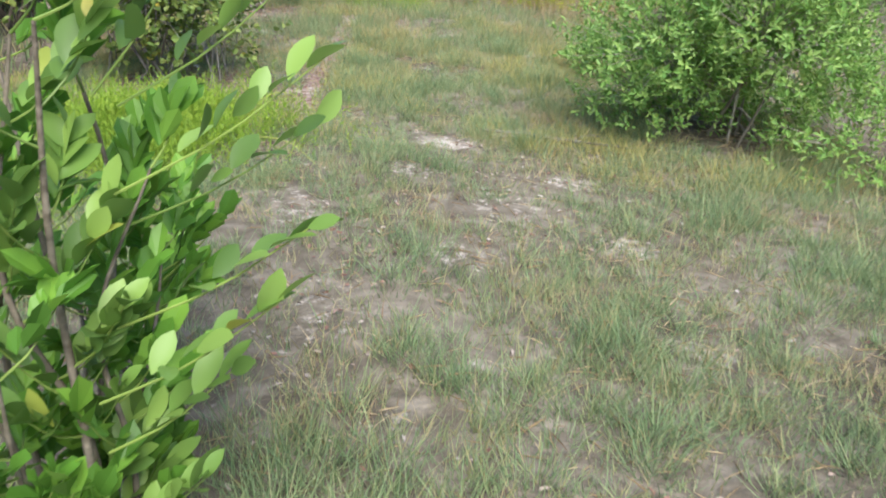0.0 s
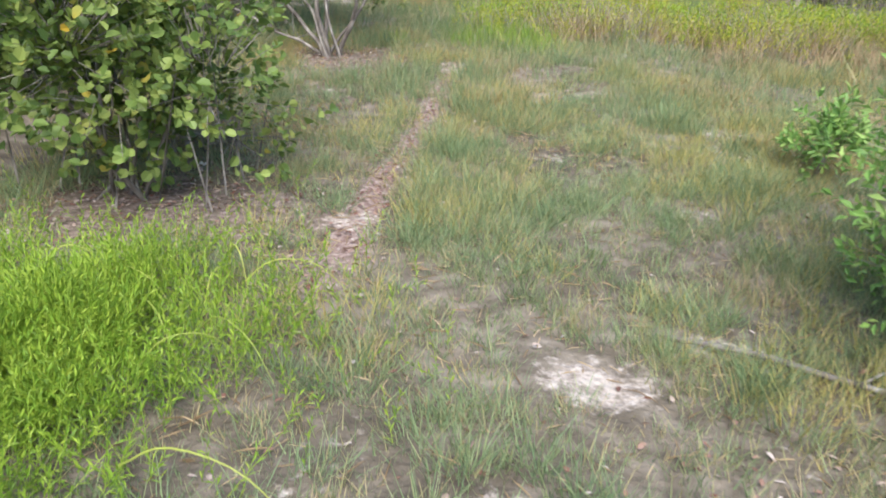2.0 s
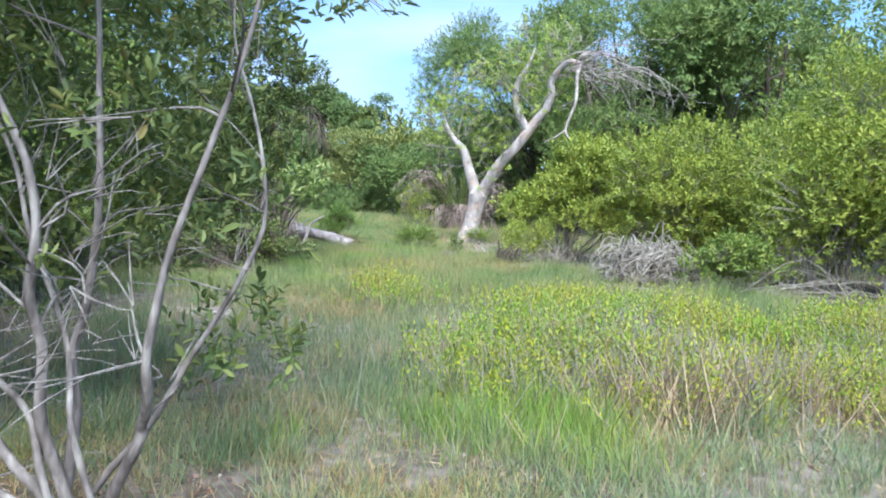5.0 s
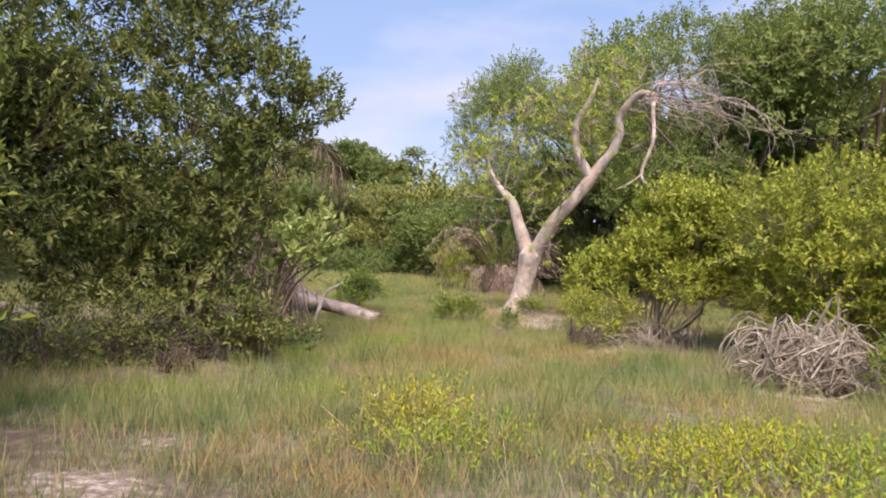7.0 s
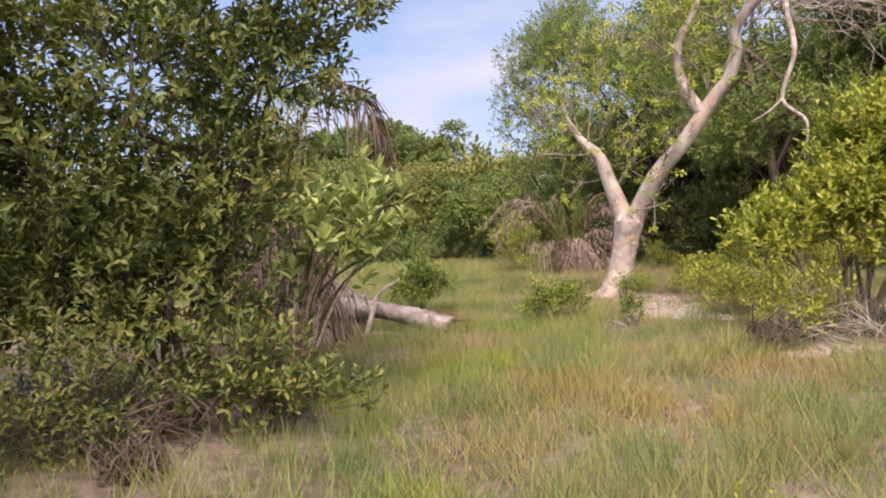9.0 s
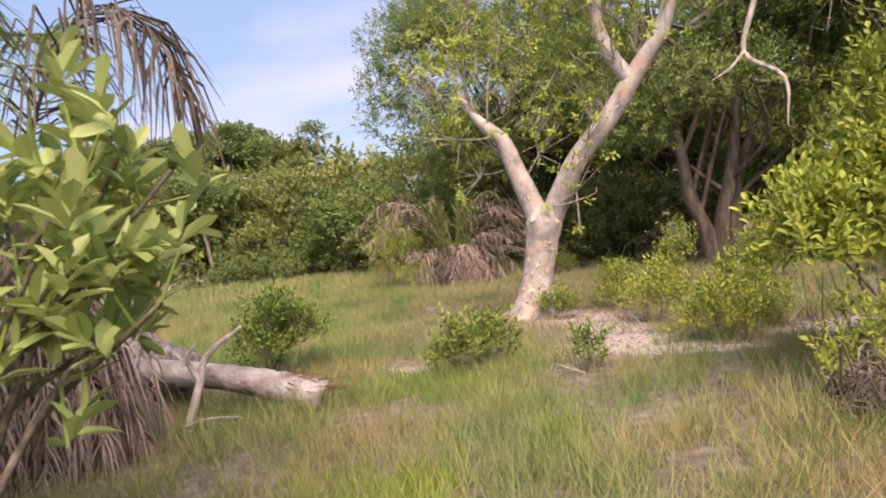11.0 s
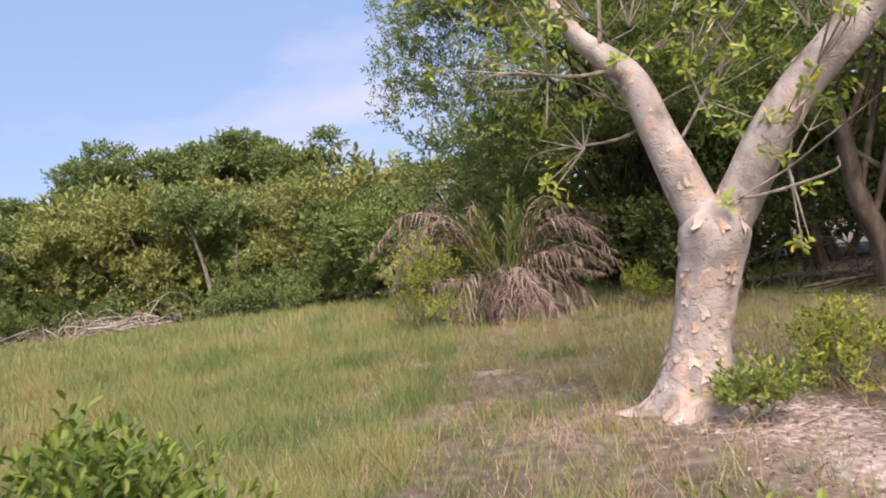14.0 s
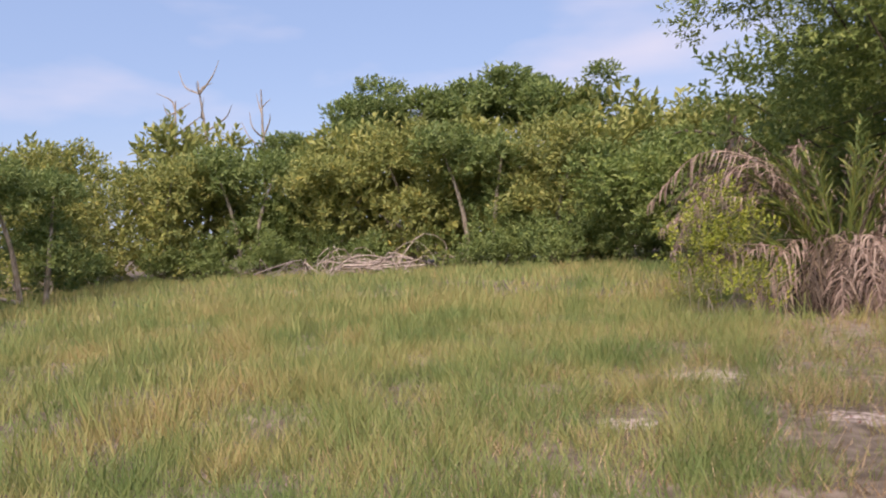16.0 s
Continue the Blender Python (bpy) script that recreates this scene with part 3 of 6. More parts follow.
def litter(x, y):
    d = line_distance(PATHLINE, x, y)
    broken = 0.75 + 0.25 * np.sin(np.asarray(y) * 5.3) * np.sin(np.asarray(x) * 7.1 + np.asarray(y) * 2.7)
    return np.maximum(spots(LITTERED, x, y), 0.9 * broken * np.exp(-(d / 0.125) ** 3))


def ground():
    def axis(lo, hi, step, far):
        mid = np.arange(lo, hi + step / 2, step)
        out, s = [], step
        v = hi
        while v < far:
            s *= 1.35
            v += s
            out.append(v)
        neg, s, v = [], step, lo
        while v > -far:
            s *= 1.35
            v -= s
            neg.append(v)
        return np.concatenate([neg[::-1], mid, out])

    xs, ys = axis(-9, 6, 0.11, 900), axis(-2, 34, 0.13, 900)
    gx, gy = np.meshgrid(xs, ys, indexing="ij")
    gz = ground_z(gx, gy) + np.where((np.abs(gx) < 12) & (gy < 40), RNG.normal(0, 0.006, gx.shape), 0)
    a, b = gx.shape
    i, j = np.meshgrid(np.arange(a - 1), np.arange(b - 1), indexing="ij")
    sp = Soup().add(np.stack([gx, gy, gz], -1), np.stack([i * b + j, (i + 1) * b + j, (i + 1) * b + j + 1, i * b + j + 1], -1))
    me = quad_mesh("ground", sp, M_GROUND, smooth=True)
    for nm, fn in (("bare", bare), ("litter", litter)):
        at = me.attributes.new(nm, "FLOAT", "POINT")
        at.data.foreach_set("value", fn(gx, gy).astype(np.float32).ravel())
    tagged(new("ground", me), "sandy soil with dead thatch and leaf mould", "ground", kind="structure")


ground()

# places where the shrubs' feet keep the grass away
CLEAR = [(2.1, 5.8, 0.55, 0.6), (-2.35, 6.15, 0.6, 0.5), (-2.5, 10.15, 0.45, 0.35), (-5.6, 19.2, 1.4, 0.7), (0.3, 22.8, 1.0, 1.0), (2.2, 21.0, 1.3, 1.2), (4, 19, 1.4, 1.3), (-3.2, 37.2, 1.8, 1.2), (-2.2, 28.0, 0.35, 0.35), (-5.9, 22.5, 0.5, 0.5), (3.0, 37.8, 6, 2.0)]


def turf(name, label, mat, x0, x1, y0, y1, n, height, width, seed, keep=None, lean=0.35, tuft=0.05, per=6, bent=False, radial=0.0):
    """Grass blades in tufts over a stretch of ground."""
    rng = np.random.default_rng(seed)
    m = n // per
    cx, cy = rng.uniform(x0, x1, m), rng.uniform(y0, y1, m)
    lump = 0.5 + 0.5 * np.sin(cx * 3.1 + 1.3 * np.sin(cy * 2.3)) * np.sin(cy * 2.7 + np.sin(cx * 1.9)) + 0.25 * np.sin(cx * 8.3 + cy * 3) * np.sin(cy * 9.1)
    ok = rng.uniform(size=m) < np.clip(0.42 + 0.8 * lump, 0.2, 1)
    ok &= rng.uniform(size=m) > 1.75 * bare(cx, cy)
    ok &= rng.uniform(size=m) > 1.55 * litter(cx, cy)
    for ax, ay, rx, ry in CLEAR:
        ok &= (((cx - ax) / rx) ** 2 + ((cy - ay) / ry) ** 2) > rng.uniform(0.5, 1.3, m)
    if keep is not None:
        ok &= keep(cx, cy, rng)
    cx, cy, lump = cx[ok], cy[ok], lump[ok]
    c = np.repeat(np.arange(len(cx)), per)
    k = len(c)
    px = cx[c] + rng.normal(0, tuft, k)
    py = cy[c] + rng.normal(0, tuft, k)
    h = height * (0.6 + 0.5 * lump[c]) * rng.uniform(0.55, 1.45, len(cx))[c] * rng.uniform(0.5, 1.2, k)
    w = width * rng.uniform(0.7, 1.3, k)
    base = np.stack([px, py, ground_z(px, py) - 0.01], -1)
    a = rng.uniform(0, 6.28, k)
    side = np.stack([np.cos(a), np.sin(a), np.zeros(k)], -1)
    b = rng.uniform(0, 6.28, k)
    if radial:
        out = np.arctan2(py - cy[c], px - cx[c])
        b = np.where(rng.uniform(size=k) < radial, out + rng.normal(0, 0.5, k), b)
    bend = np.stack([np.cos(b), np.sin(b), np.zeros(k)], -1) * (lean * rng.uniform(0.2, 1.5, k) * h)[:, None]
    midp = base + UP * (h * 0.55)[:, None] + bend * 0.3
    tip = base + UP * (h * 0.95)[:, None] + bend
    w = w[:, None]
    if bent:
        v = np.stack([base - side * w * 0.5, base + side * w * 0.5, midp + side * w * 0.42, midp - side * w * 0.42, tip + side * w * 0.07, tip - side * w * 0.07], 1)
        sp = Soup().add(v, (np.arange(k) * 6)[:, None, None] + np.array([[0, 1, 2, 3], [3, 2, 4, 5]])[None])
    else:
        v = np.stack([base - side * w * 0.5, base + side * w * 0.5, tip + side * w * 0.12, tip - side * w * 0.12], 1)
        sp = Soup().add(v, (np.arange(k) * 4)[:, None, None] + np.array([[0, 1, 2, 3]])[None])
    return tagged(new(name, quad_mesh(name, sp, mat)), label, "grass", kind="stuff")


def near_walk(lo, hi):
    def test(x, y, rng):
        d = line_distance(WALKLINE, x, y)
        return (d >= lo) & (d < hi)
    return test


turf("grass", "short grey-green grass with dry tips on sandy soil", M_GRASS, -3.4, 3.0, 0.9, 8.6, 215000, 0.085, 0.0042, 11, lean=0.6, tuft=0.032, per=14)
turf("grass", "soft blue-green grass tussocks on sandy soil", M_TUSSOCK, -3.2, 2.8, 0.9, 9.5, 225000, 0.12, 0.0036, 41, keep=lambda x, y, r: np.sin(x * 4.1 + 1.1 * np.sin(y * 2.9)) * np.sin(y * 3.7 + 1.7 * x) > r.uniform(-0.8, 0.4, np.shape(x)), lean=0.75, tuft=0.038, per=42, radial=0.8)
turf("grass", "yellowing grass tufts in the short turf", M_YELLOWED, -0.4, 2.9, 4.4, 9.6, 60000, 0.115, 0.004, 42, keep=lambda x, y, r: np.sin(x * 1.7 + 1.2 * np.sin(y * 1.1)) * np.sin(y * 1.6 + 0.6 * x) > r.uniform(-0.2, 0.9, np.shape(x)), lean=0.7, tuft=0.05, per=22, radial=0.6)
turf("grass", "yellowing grass tufts beside the trail", M_YELLOWED, -3.6, 2.8, 5.0, 11.5, 110000, 0.115, 0.0044, 43, keep=lambda x, y, r: np.sin(x * 2.9 + 1.2 * np.sin(y * 2.1)) * np.sin(y * 2.6 + 0.6 * x) > r.uniform(-0.3, 0.8, np.shape(x)), lean=0.7, tuft=0.05, per=20, radial=0.6)
turf("grass", "soft green grass tussocks beside the trail", M_TUSSOCK, -3.6, 3.4, 8.6, 12.5, 48000, 0.16, 0.0046, 44, keep=lambda x, y, r: np.sin(x * 3.1 + 1.1 * np.sin(y * 2.3)) * np.sin(y * 2.9 + 1.3 * x) > r.uniform(-0.5, 0.5, np.shape(x)), lean=0.7, tuft=0.05, per=38, radial=0.8)
turf("grass", "curled orange-brown dead grass among the green", M_STRAW, -3.0, 2.8, 1.2, 11.0, 34000, 0.085, 0.0036, 25, keep=lambda x, y, r: np.sin(x * 2.6 + 0.8 * np.sin(y * 1.9)) * np.sin(y * 2.2 + x) > r.uniform(0.1, 0.9, np.shape(x)), lean=1.4, tuft=0.05, per=10, bent=True)
turf("grass", "reddish-brown dead grass beside the trail", M_RUSTY, -4.0, 2.6, 7.5, 12.2, 46000, 0.11, 0.0045, 45, keep=lambda x, y, r: np.sin(x * 2.3 + 1.4 * np.sin(y * 1.7)) * np.sin(y * 2.0 + 1.1 * x) > r.uniform(-0.2, 0.8, np.shape(x)), lean=1.0, tuft=0.06, per=16, bent=True)
turf("grass", "short green grass beside the trodden trail", M_GRASS, -4.6, 4.2, 8.5, 17.0, 125000, 0.145, 0.006, 12, lean=0.45, tuft=0.05, per=13)
turf("grass", "green and straw-coloured meadow grass", M_GRASS_TALL, -6.5, 2.5, 15.5, 26.0, 145000, 0.20, 0.0056, 13, lean=0.6, per=18, radial=0.5)
turf("grass", "thin dry meadow grass round the pale tree", M_GRASS_TALL, -8.0, 4.0, 25.5, 36.0, 115000, 0.16, 0.0056, 14, lean=0.65, per=16, radial=0.5)
turf("grass", "thin reddish-brown dry grass on the sand", M_STRAW, -6.5, 2.0, 24.0, 35.5, 42000, 0.13, 0.0065, 26, lean=0.7, tuft=0.07, per=9)
turf("grass", "tall soft meadow grass", M_GRASS_TALL, -14.0, -4.2, 25.5, 38.0, 170000, 0.22, 0.0062, 15, lean=0.65, tuft=0.06, per=16, radial=0.5)
turf("grass", "tall pale meadow grass before the thicket", M_GRASS_TALL, -26.0, 4.0, 35.0, 50.0, 80000, 0.27, 0.018, 16, tuft=0.12, lean=0.5)
turf("grass", "meadow grass at the clearing's edge", M_GRASS_TALL, -24.0, -7.5, 24.0, 38.0, 30000, 0.25, 0.018, 17, tuft=0.1, lean=0.5)
turf("grass", "grass beyond the first bushes", M_GRASS, 2.0, 7.0, 1.0, 17.0, 16000, 0.17, 0.012, 18, tuft=0.1)
turf("grass", "grass beyond the first bushes", M_GRASS, -8.5, -3.4, 1.0, 18.0, 16000, 0.17, 0.012, 19, tuft=0.1)


def patchy(a, b, c):
    return lambda x, y, r: np.sin(x * a + b * np.sin(y * 1.3)) * np.sin(y * c + x) > r.uniform(-0.1, 0.9, np.shape(x))


def outside(x, y, r):
    return ((x < -3.2) | (x > 2.8) | (y < 1.2)) & (line_distance(WALKLINE, x, y) > r.uniform(1.5, 3.0, np.shape(x)))


turf("grass", "sparse rough grass round the clearing", M_GRASS, -18.0, 16.0, -9.0, 26.0, 60000, 0.20, 0.025, 36, keep=outside, tuft=0.16, lean=0.6, per=8)
turf("grass", "bright green lush grass at the foot of the thicket", M_LUSH, -5.2, -3.4, 16.6, 21.5, 34000, 0.16, 0.006, 31, keep=patchy(2.3, 0.9, 1.9), lean=0.6, per=9)
turf("grass", "bright green lush grass beside the trail", M_LUSH, -2.3, 0.4, 10.9, 12.9, 17000, 0.20, 0.0055, 32, keep=patchy(1.9, 0.7, 2.1), lean=0.5, per=9)
turf("grass", "orange-brown dead grass in the meadow", M_RUSTY, -3.6, -0.8, 14.4, 22.5, 42000, 0.14, 0.006, 33, keep=patchy(1.7, 1.1, 1.5), lean=0.9, tuft=0.07, per=9)
turf("grass", "dry grey-brown stalks before the herbs", M_STRAW, -0.4, 3.2, 11.2, 12.3, 13000, 0.26, 0.005, 34, keep=patchy(2.4, 0.8, 2.6), lean=0.5, tuft=0.06, per=9)
turf("grass", "yellow-green weeds in the meadow grass", M_LUSH, -4.5, -2.6, 21.5, 24.5, 15000, 0.15, 0.006, 35, keep=patchy(2.0, 0.6, 2.2), lean=0.6, per=9)


def scattered(name, label, mat, n, x0, x1, y0, y1, length, width, seed, weight, category):
    """Dead leaves or straws lying on the ground."""
    rng = np.random.default_rng(seed)
    x, y = rng.uniform(x0, x1, n), rng.uniform(y0, y1, n)
    ok = rng.uniform(size=n) < weight(x, y)
    x, y = x[ok], y[ok]
    k = len(x)
    p = np.stack([x, y, ground_z(x, y) + rng.uniform(0.004, 0.03, k)], -1)
    a = rng.uniform(0, 6.28, k)
    d = np.stack([np.cos(a), np.sin(a), rng.normal(0, 0.2, k)], -1)
    sp = Soup()
    leaves(sp, p, d, UP + rng.normal(0, 0.35, (k, 3)), length * rng.uniform(0.6, 1.3, k), width * rng.uniform(0.7, 1.3, k), True, 0.5)
    tagged(new(name, quad_mesh(name, sp, mat)), label, category, kind="stuff")


scattered("leaf_litter", "reddish brown fallen leaves along the trodden trail", M_LITTER, 60000, -3.4, 2.4, 0.8, 13.5, 0.029, 0.015, 21, lambda x, y: np.clip(litter(x, y) * 0.85 + 0.03, 0, 1), "leaf litter")
scattered("leaf_litter", "dry leaves on bare sand under the pale tree", M_LITTER, 22000, -5, 2, 23, 37, 0.038, 0.017, 22, lambda x, y: np.clip(litter(x, y) * 1.2 + bare(x, y) * 0.4, 0, 1), "leaf litter")
scattered("straw", "dry grass straws lying flat between the tufts", M_STRAW, 18000, -3.4, 3.0, 0.8, 12.0, 0.09, 0.0035, 23, lambda x, y: 0.5 + 0.35 * np.sin(2.1 * x + y) * np.sin(1.7 * y), "straw")

# ---- the first shrubs ----
def front_shrub():
    """The near shrub beside the trail: upright stems, shoots, single large leaves."""
    rng = np.random.default_rng(31)
    x, y = -0.66, 1.22
    z0 = float(ground_z(x, y))
    top = thing("shrub", x, y, "fresh green shrub with large spoon-shaped leaves and brown stems", "shrub")
    shoots = []
    for (dx, dy, h, r) in ((0, 0, 1.25, 0.011), (-0.10, 0.12, 1.2, 0.010), (-0.22, -0.05, 1.15, 0.010), (-0.32, 0.2, 1.2, 0.010), (0.06, 0.16, 0.95, 0.008), (-0.15, 0.3, 1.3, 0.009), (-0.4, 0.05, 1.1, 0.009), (-0.05, -0.12, 0.8, 0.008), (-0.3, 0.4, 1.2, 0.009), (-0.12, 0.62, 0.55, 0.008), (-0.3, 0.75, 0.6, 0.008), (-0.2, 0.9, 0.5, 0.007), (-0.42, 0.6, 0.7, 0.008), (-0.05, 0.45, 0.6, 0.008)):
        b0 = np.array((x + dx * 0.4, y + dy * 0.4, z0 - 0.03))
        e = np.array((x + dx * 1.3, y + dy * 1.3, z0 + h))
        q1, q2 = b0 * 0.67 + e * 0.33 + rng.normal(0, 0.05, 3), b0 * 0.33 + e * 0.67 + rng.normal(0, 0.05, 3)
        sp = Soup()
        c = tube(sp, [b0, q1, q2, e], [r, r * 0.85, r * 0.65, r * 0.35], 7, 18)
        part("stem", sp, M_BARK_STEM, top, smooth=True)
        for s in np.linspace(0.12, 1.0, 12):
            q = c[int(s * (len(c) - 1))]
            a = rng.uniform(-2.6, 2.2)
            d = unit(np.array((math.cos(a) * 0.75, math.sin(a) * 0.75, rng.uniform(0.35, 1.0))))
            shoots.append((q, d, rng.uniform(0.12, 0.22)))
    # long shoots that reach towards the trail
    reach = [((-0.62, 1.2, 0.30), (0.75, 0.1, 0.5), 0.30), ((-0.6, 1.25, 0.55), (0.85, 0.1, 0.45), 0.42), ((-0.6, 1.3, 0.80), (0.8, 0.2, 0.5), 0.46), ((-0.62, 1.4, 0.7), (0.8, 0.25, 0.4), 0.42), ((-0.6, 1.15, 0.45), (0.8, 0.0, 0.5), 0.40), ((-0.6, 1.35, 0.95), (0.7, 0.3, 0.5), 0.42), ((-0.62, 1.2, 0.1), (0.7, -0.2, 0.6), 0.28), ((-0.62, 1.3, 0.98), (0.55, 0.2, 0.8), 0.30)]
    shoots = [(np.array(q), unit(np.array(d)), ln) for q, d, ln in reach] + shoots
    sp = Soup()
    lv = []
    for q, d, ln in shoots:
        e = q + d * ln + np.array((0, 0, 0.03))
        tube(sp, [q, q + d * ln * 0.5 - np.array((0, 0, 0.008)), e], [0.003, 0.0021, 0.0012], 5, 6)
        u = unit(np.cross(d, UP))
        k = rng.integers(7, 12)
        for j in range(k):
            s = 0.25 + 0.75 * (j + 0.5) / k
            side = 1 if j % 2 else -1
            dd = unit(d * (0.45 + 0.5 * s) + side * u * (0.85 - 0.45 * s) + UP * rng.uniform(0.1, 0.85) + rng.normal(0, 0.15, 3))
            lv.append((q + (e - q) * s, dd, rng.uniform(0.065, 0.105)))
    part("shoot_mass", sp, M_STEM_GREEN, top, "light green young shoots")["kind"] = "stuff"
    # a few shared leaf shapes
    shapes = []
    for i in range(5):
        s1 = Soup()
        n = 7
        t = np.linspace(0, 1, n)
        half = 0.28 * np.sin(math.pi * t ** 0.85 * 0.97 + 0.03) ** 0.75 * (0.55 + 0.6 * t)
        half[0], half[-1] = 0.012, 0.02
        curl = (0.05 + 0.05 * i) * t ** 2
        row = []
        for sgn, lift in ((-1, 0.06), (0, 0), (1, 0.06)):
            row.append(np.stack([sgn * half, t, lift * abs(sgn) * np.sin(math.pi * t) - curl], -1))
        v = np.stack(row, 1)
        a, b = np.meshgrid(np.arange(n - 1), np.arange(2), indexing="ij")
        s1.add(v, np.stack([a * 3 + b, a * 3 + b + 1, (a + 1) * 3 + b + 1, (a + 1) * 3 + b], -1))
        shapes.append(quad_mesh("leaf", s1, M_FRONT_LEAF, smooth=True))
    lv = [(p, d, ln) for p, d, ln in lv if p[0] + d[0] * ln < -0.13]
    for i, (p, d, ln) in enumerate(lv[:300]):
        ob = new("leaf", shapes[i % 5])
        sx = unit(np.cross(d, unit(UP + rng.normal(0, 0.6, 3))))
        nz = np.cross(sx, d)
        mt = Matrix(((sx[0], d[0], nz[0], 0), (sx[1], d[1], nz[1], 0), (sx[2], d[2], nz[2], 0), (0, 0, 0, 1)))
        ob.matrix_basis = Matrix.Translation(Vector(p) - top.location) @ mt @ Matrix.Diagonal((ln, ln, ln, 1))
        ob.parent = top
    sp = Soup()
    rest = lv[300:]
    leaves(sp, np.array([q[0] for q in rest]), np.array([q[1] for q in rest]), UP + rng.normal(0, 0.6, (len(rest), 3)), np.array([q[2] for q in rest]), np.array([q[2] for q in rest]) * 0.5, True, 0.6)
    part("crown", sp, M_LEAF_FRONT, top)["kind"] = "stuff"


M_FRONT_LEAF = material("leaf_near_green", [(0.0, (0.11, 0.19, 0.045)), (0.5, (0.19, 0.31, 0.065)), (0.95, (0.31, 0.45, 0.10)), (1.0, (0.45, 0.38, 0.05))], "object", rough=0.42, translucent=0.3, spec=0.4)
front_shrub()

bush("bush", 2.15, 5.65, 1.25, 1.35, 1.75, M_LEAF_RIGHT, "dense mid-green leafy bush beside the grass", n=4200, k=8, length=0.052, width=0.023, twig=0.13, fine=False, seed=41, m=13, low=-0.12, stems=8, stem_r=0.014)
bush("bush", 1.3, 7.75, 0.28, 0.25, 0.5, M_LEAF_RIGHT, "small green sprig of a bush", n=110, k=7, length=0.055, width=0.024, twig=0.1, seed=42, m=4, low=0.1, stems=2, stem_r=0.008)
bush("bush", -2.5, 6.4, 1.0, 1.0, 2.25, M_LEAF_GRAPE, "dark shrub with round olive leaves, some yellow", "shrub", n=1250, k=6, length=0.054, width=0.048, twig=0.16, wide=0.56, seed=43, inner=0.25, m=15, low=0.0, stems=9, bark=M_BARK_MID, stem_r=0.013, bare_stems=16)


def creeper():
    rng = np.random.default_rng(51)
    top = thing("ground_cover", -1.85, 4.7, "bright yellow-green creeping plants in a low dense patch", "ground cover", kind="stuff")
    n = 6200
    a, q = rng.uniform(0, 6.28, n), np.abs(rng.normal(0, 0.52, n))
    lump = 1 + 0.14 * np.sin(3 * a) + 0.12 * np.sin(5 * a + 1) + 0.08 * np.sin(11 * a)
    x, y = -1.9 + np.cos(a) * q * 0.85 * lump, 4.7 + np.sin(a) * q * 1.15 * lump
    hump = 0.5 + 0.5 * np.sin(x * 9 + 2 * np.sin(y * 5)) * np.sin(y * 8)
    ok = rng.uniform(size=n) < 0.35 + 0.65 * hump
    x, y, q, hump = x[ok], y[ok], q[ok], hump[ok]
    n = len(x)
    z = ground_z(x, y) + (0.03 + 0.15 * hump) * np.clip(1.2 - q, 0.15, 1) * rng.uniform(0.0, 1, n)
    pos = np.stack([x, y, z], -1)
    t = unit(np.stack([rng.normal(0, 0.42, n), rng.normal(0, 0.42, n), rng.uniform(0.5, 1.2, n)], -1))
    sp = Soup()
    tall = rng.uniform(0.10, 0.27, n)
    sticks(sp, pos, pos + t * tall[:, None], 0.0014, 0.0007)
    sprigs(sp, pos, t, 11, 0.032, 0.0062, tall, rng, False, spread=(0.95, 0.35))
    part("foliage", sp, M_VINE, top)
    sp = Soup()
    for i in range(18):
        a = rng.uniform(-1.2, 1.6)
        b0 = np.array((rng.uniform(-2.5, -1.25), rng.uniform(3.8, 5.6), 0.0))
        b0[2] = ground_z(b0[0], b0[1]) + 0.09
        d = np.array((math.cos(a), math.sin(a) * 0.7, 0)) * rng.uniform(0.25, 0.55)
        tube(sp, [b0, b0 + d * 0.3 + UP * 0.10, b0 + d * 0.7 + UP * 0.09, b0 + d - UP * 0.02], [0.003, 0.0028, 0.0022, 0.001], 5, 12)
    part("runner_mass", sp, M_RUNNER, top, "yellow-green runners")


creeper()

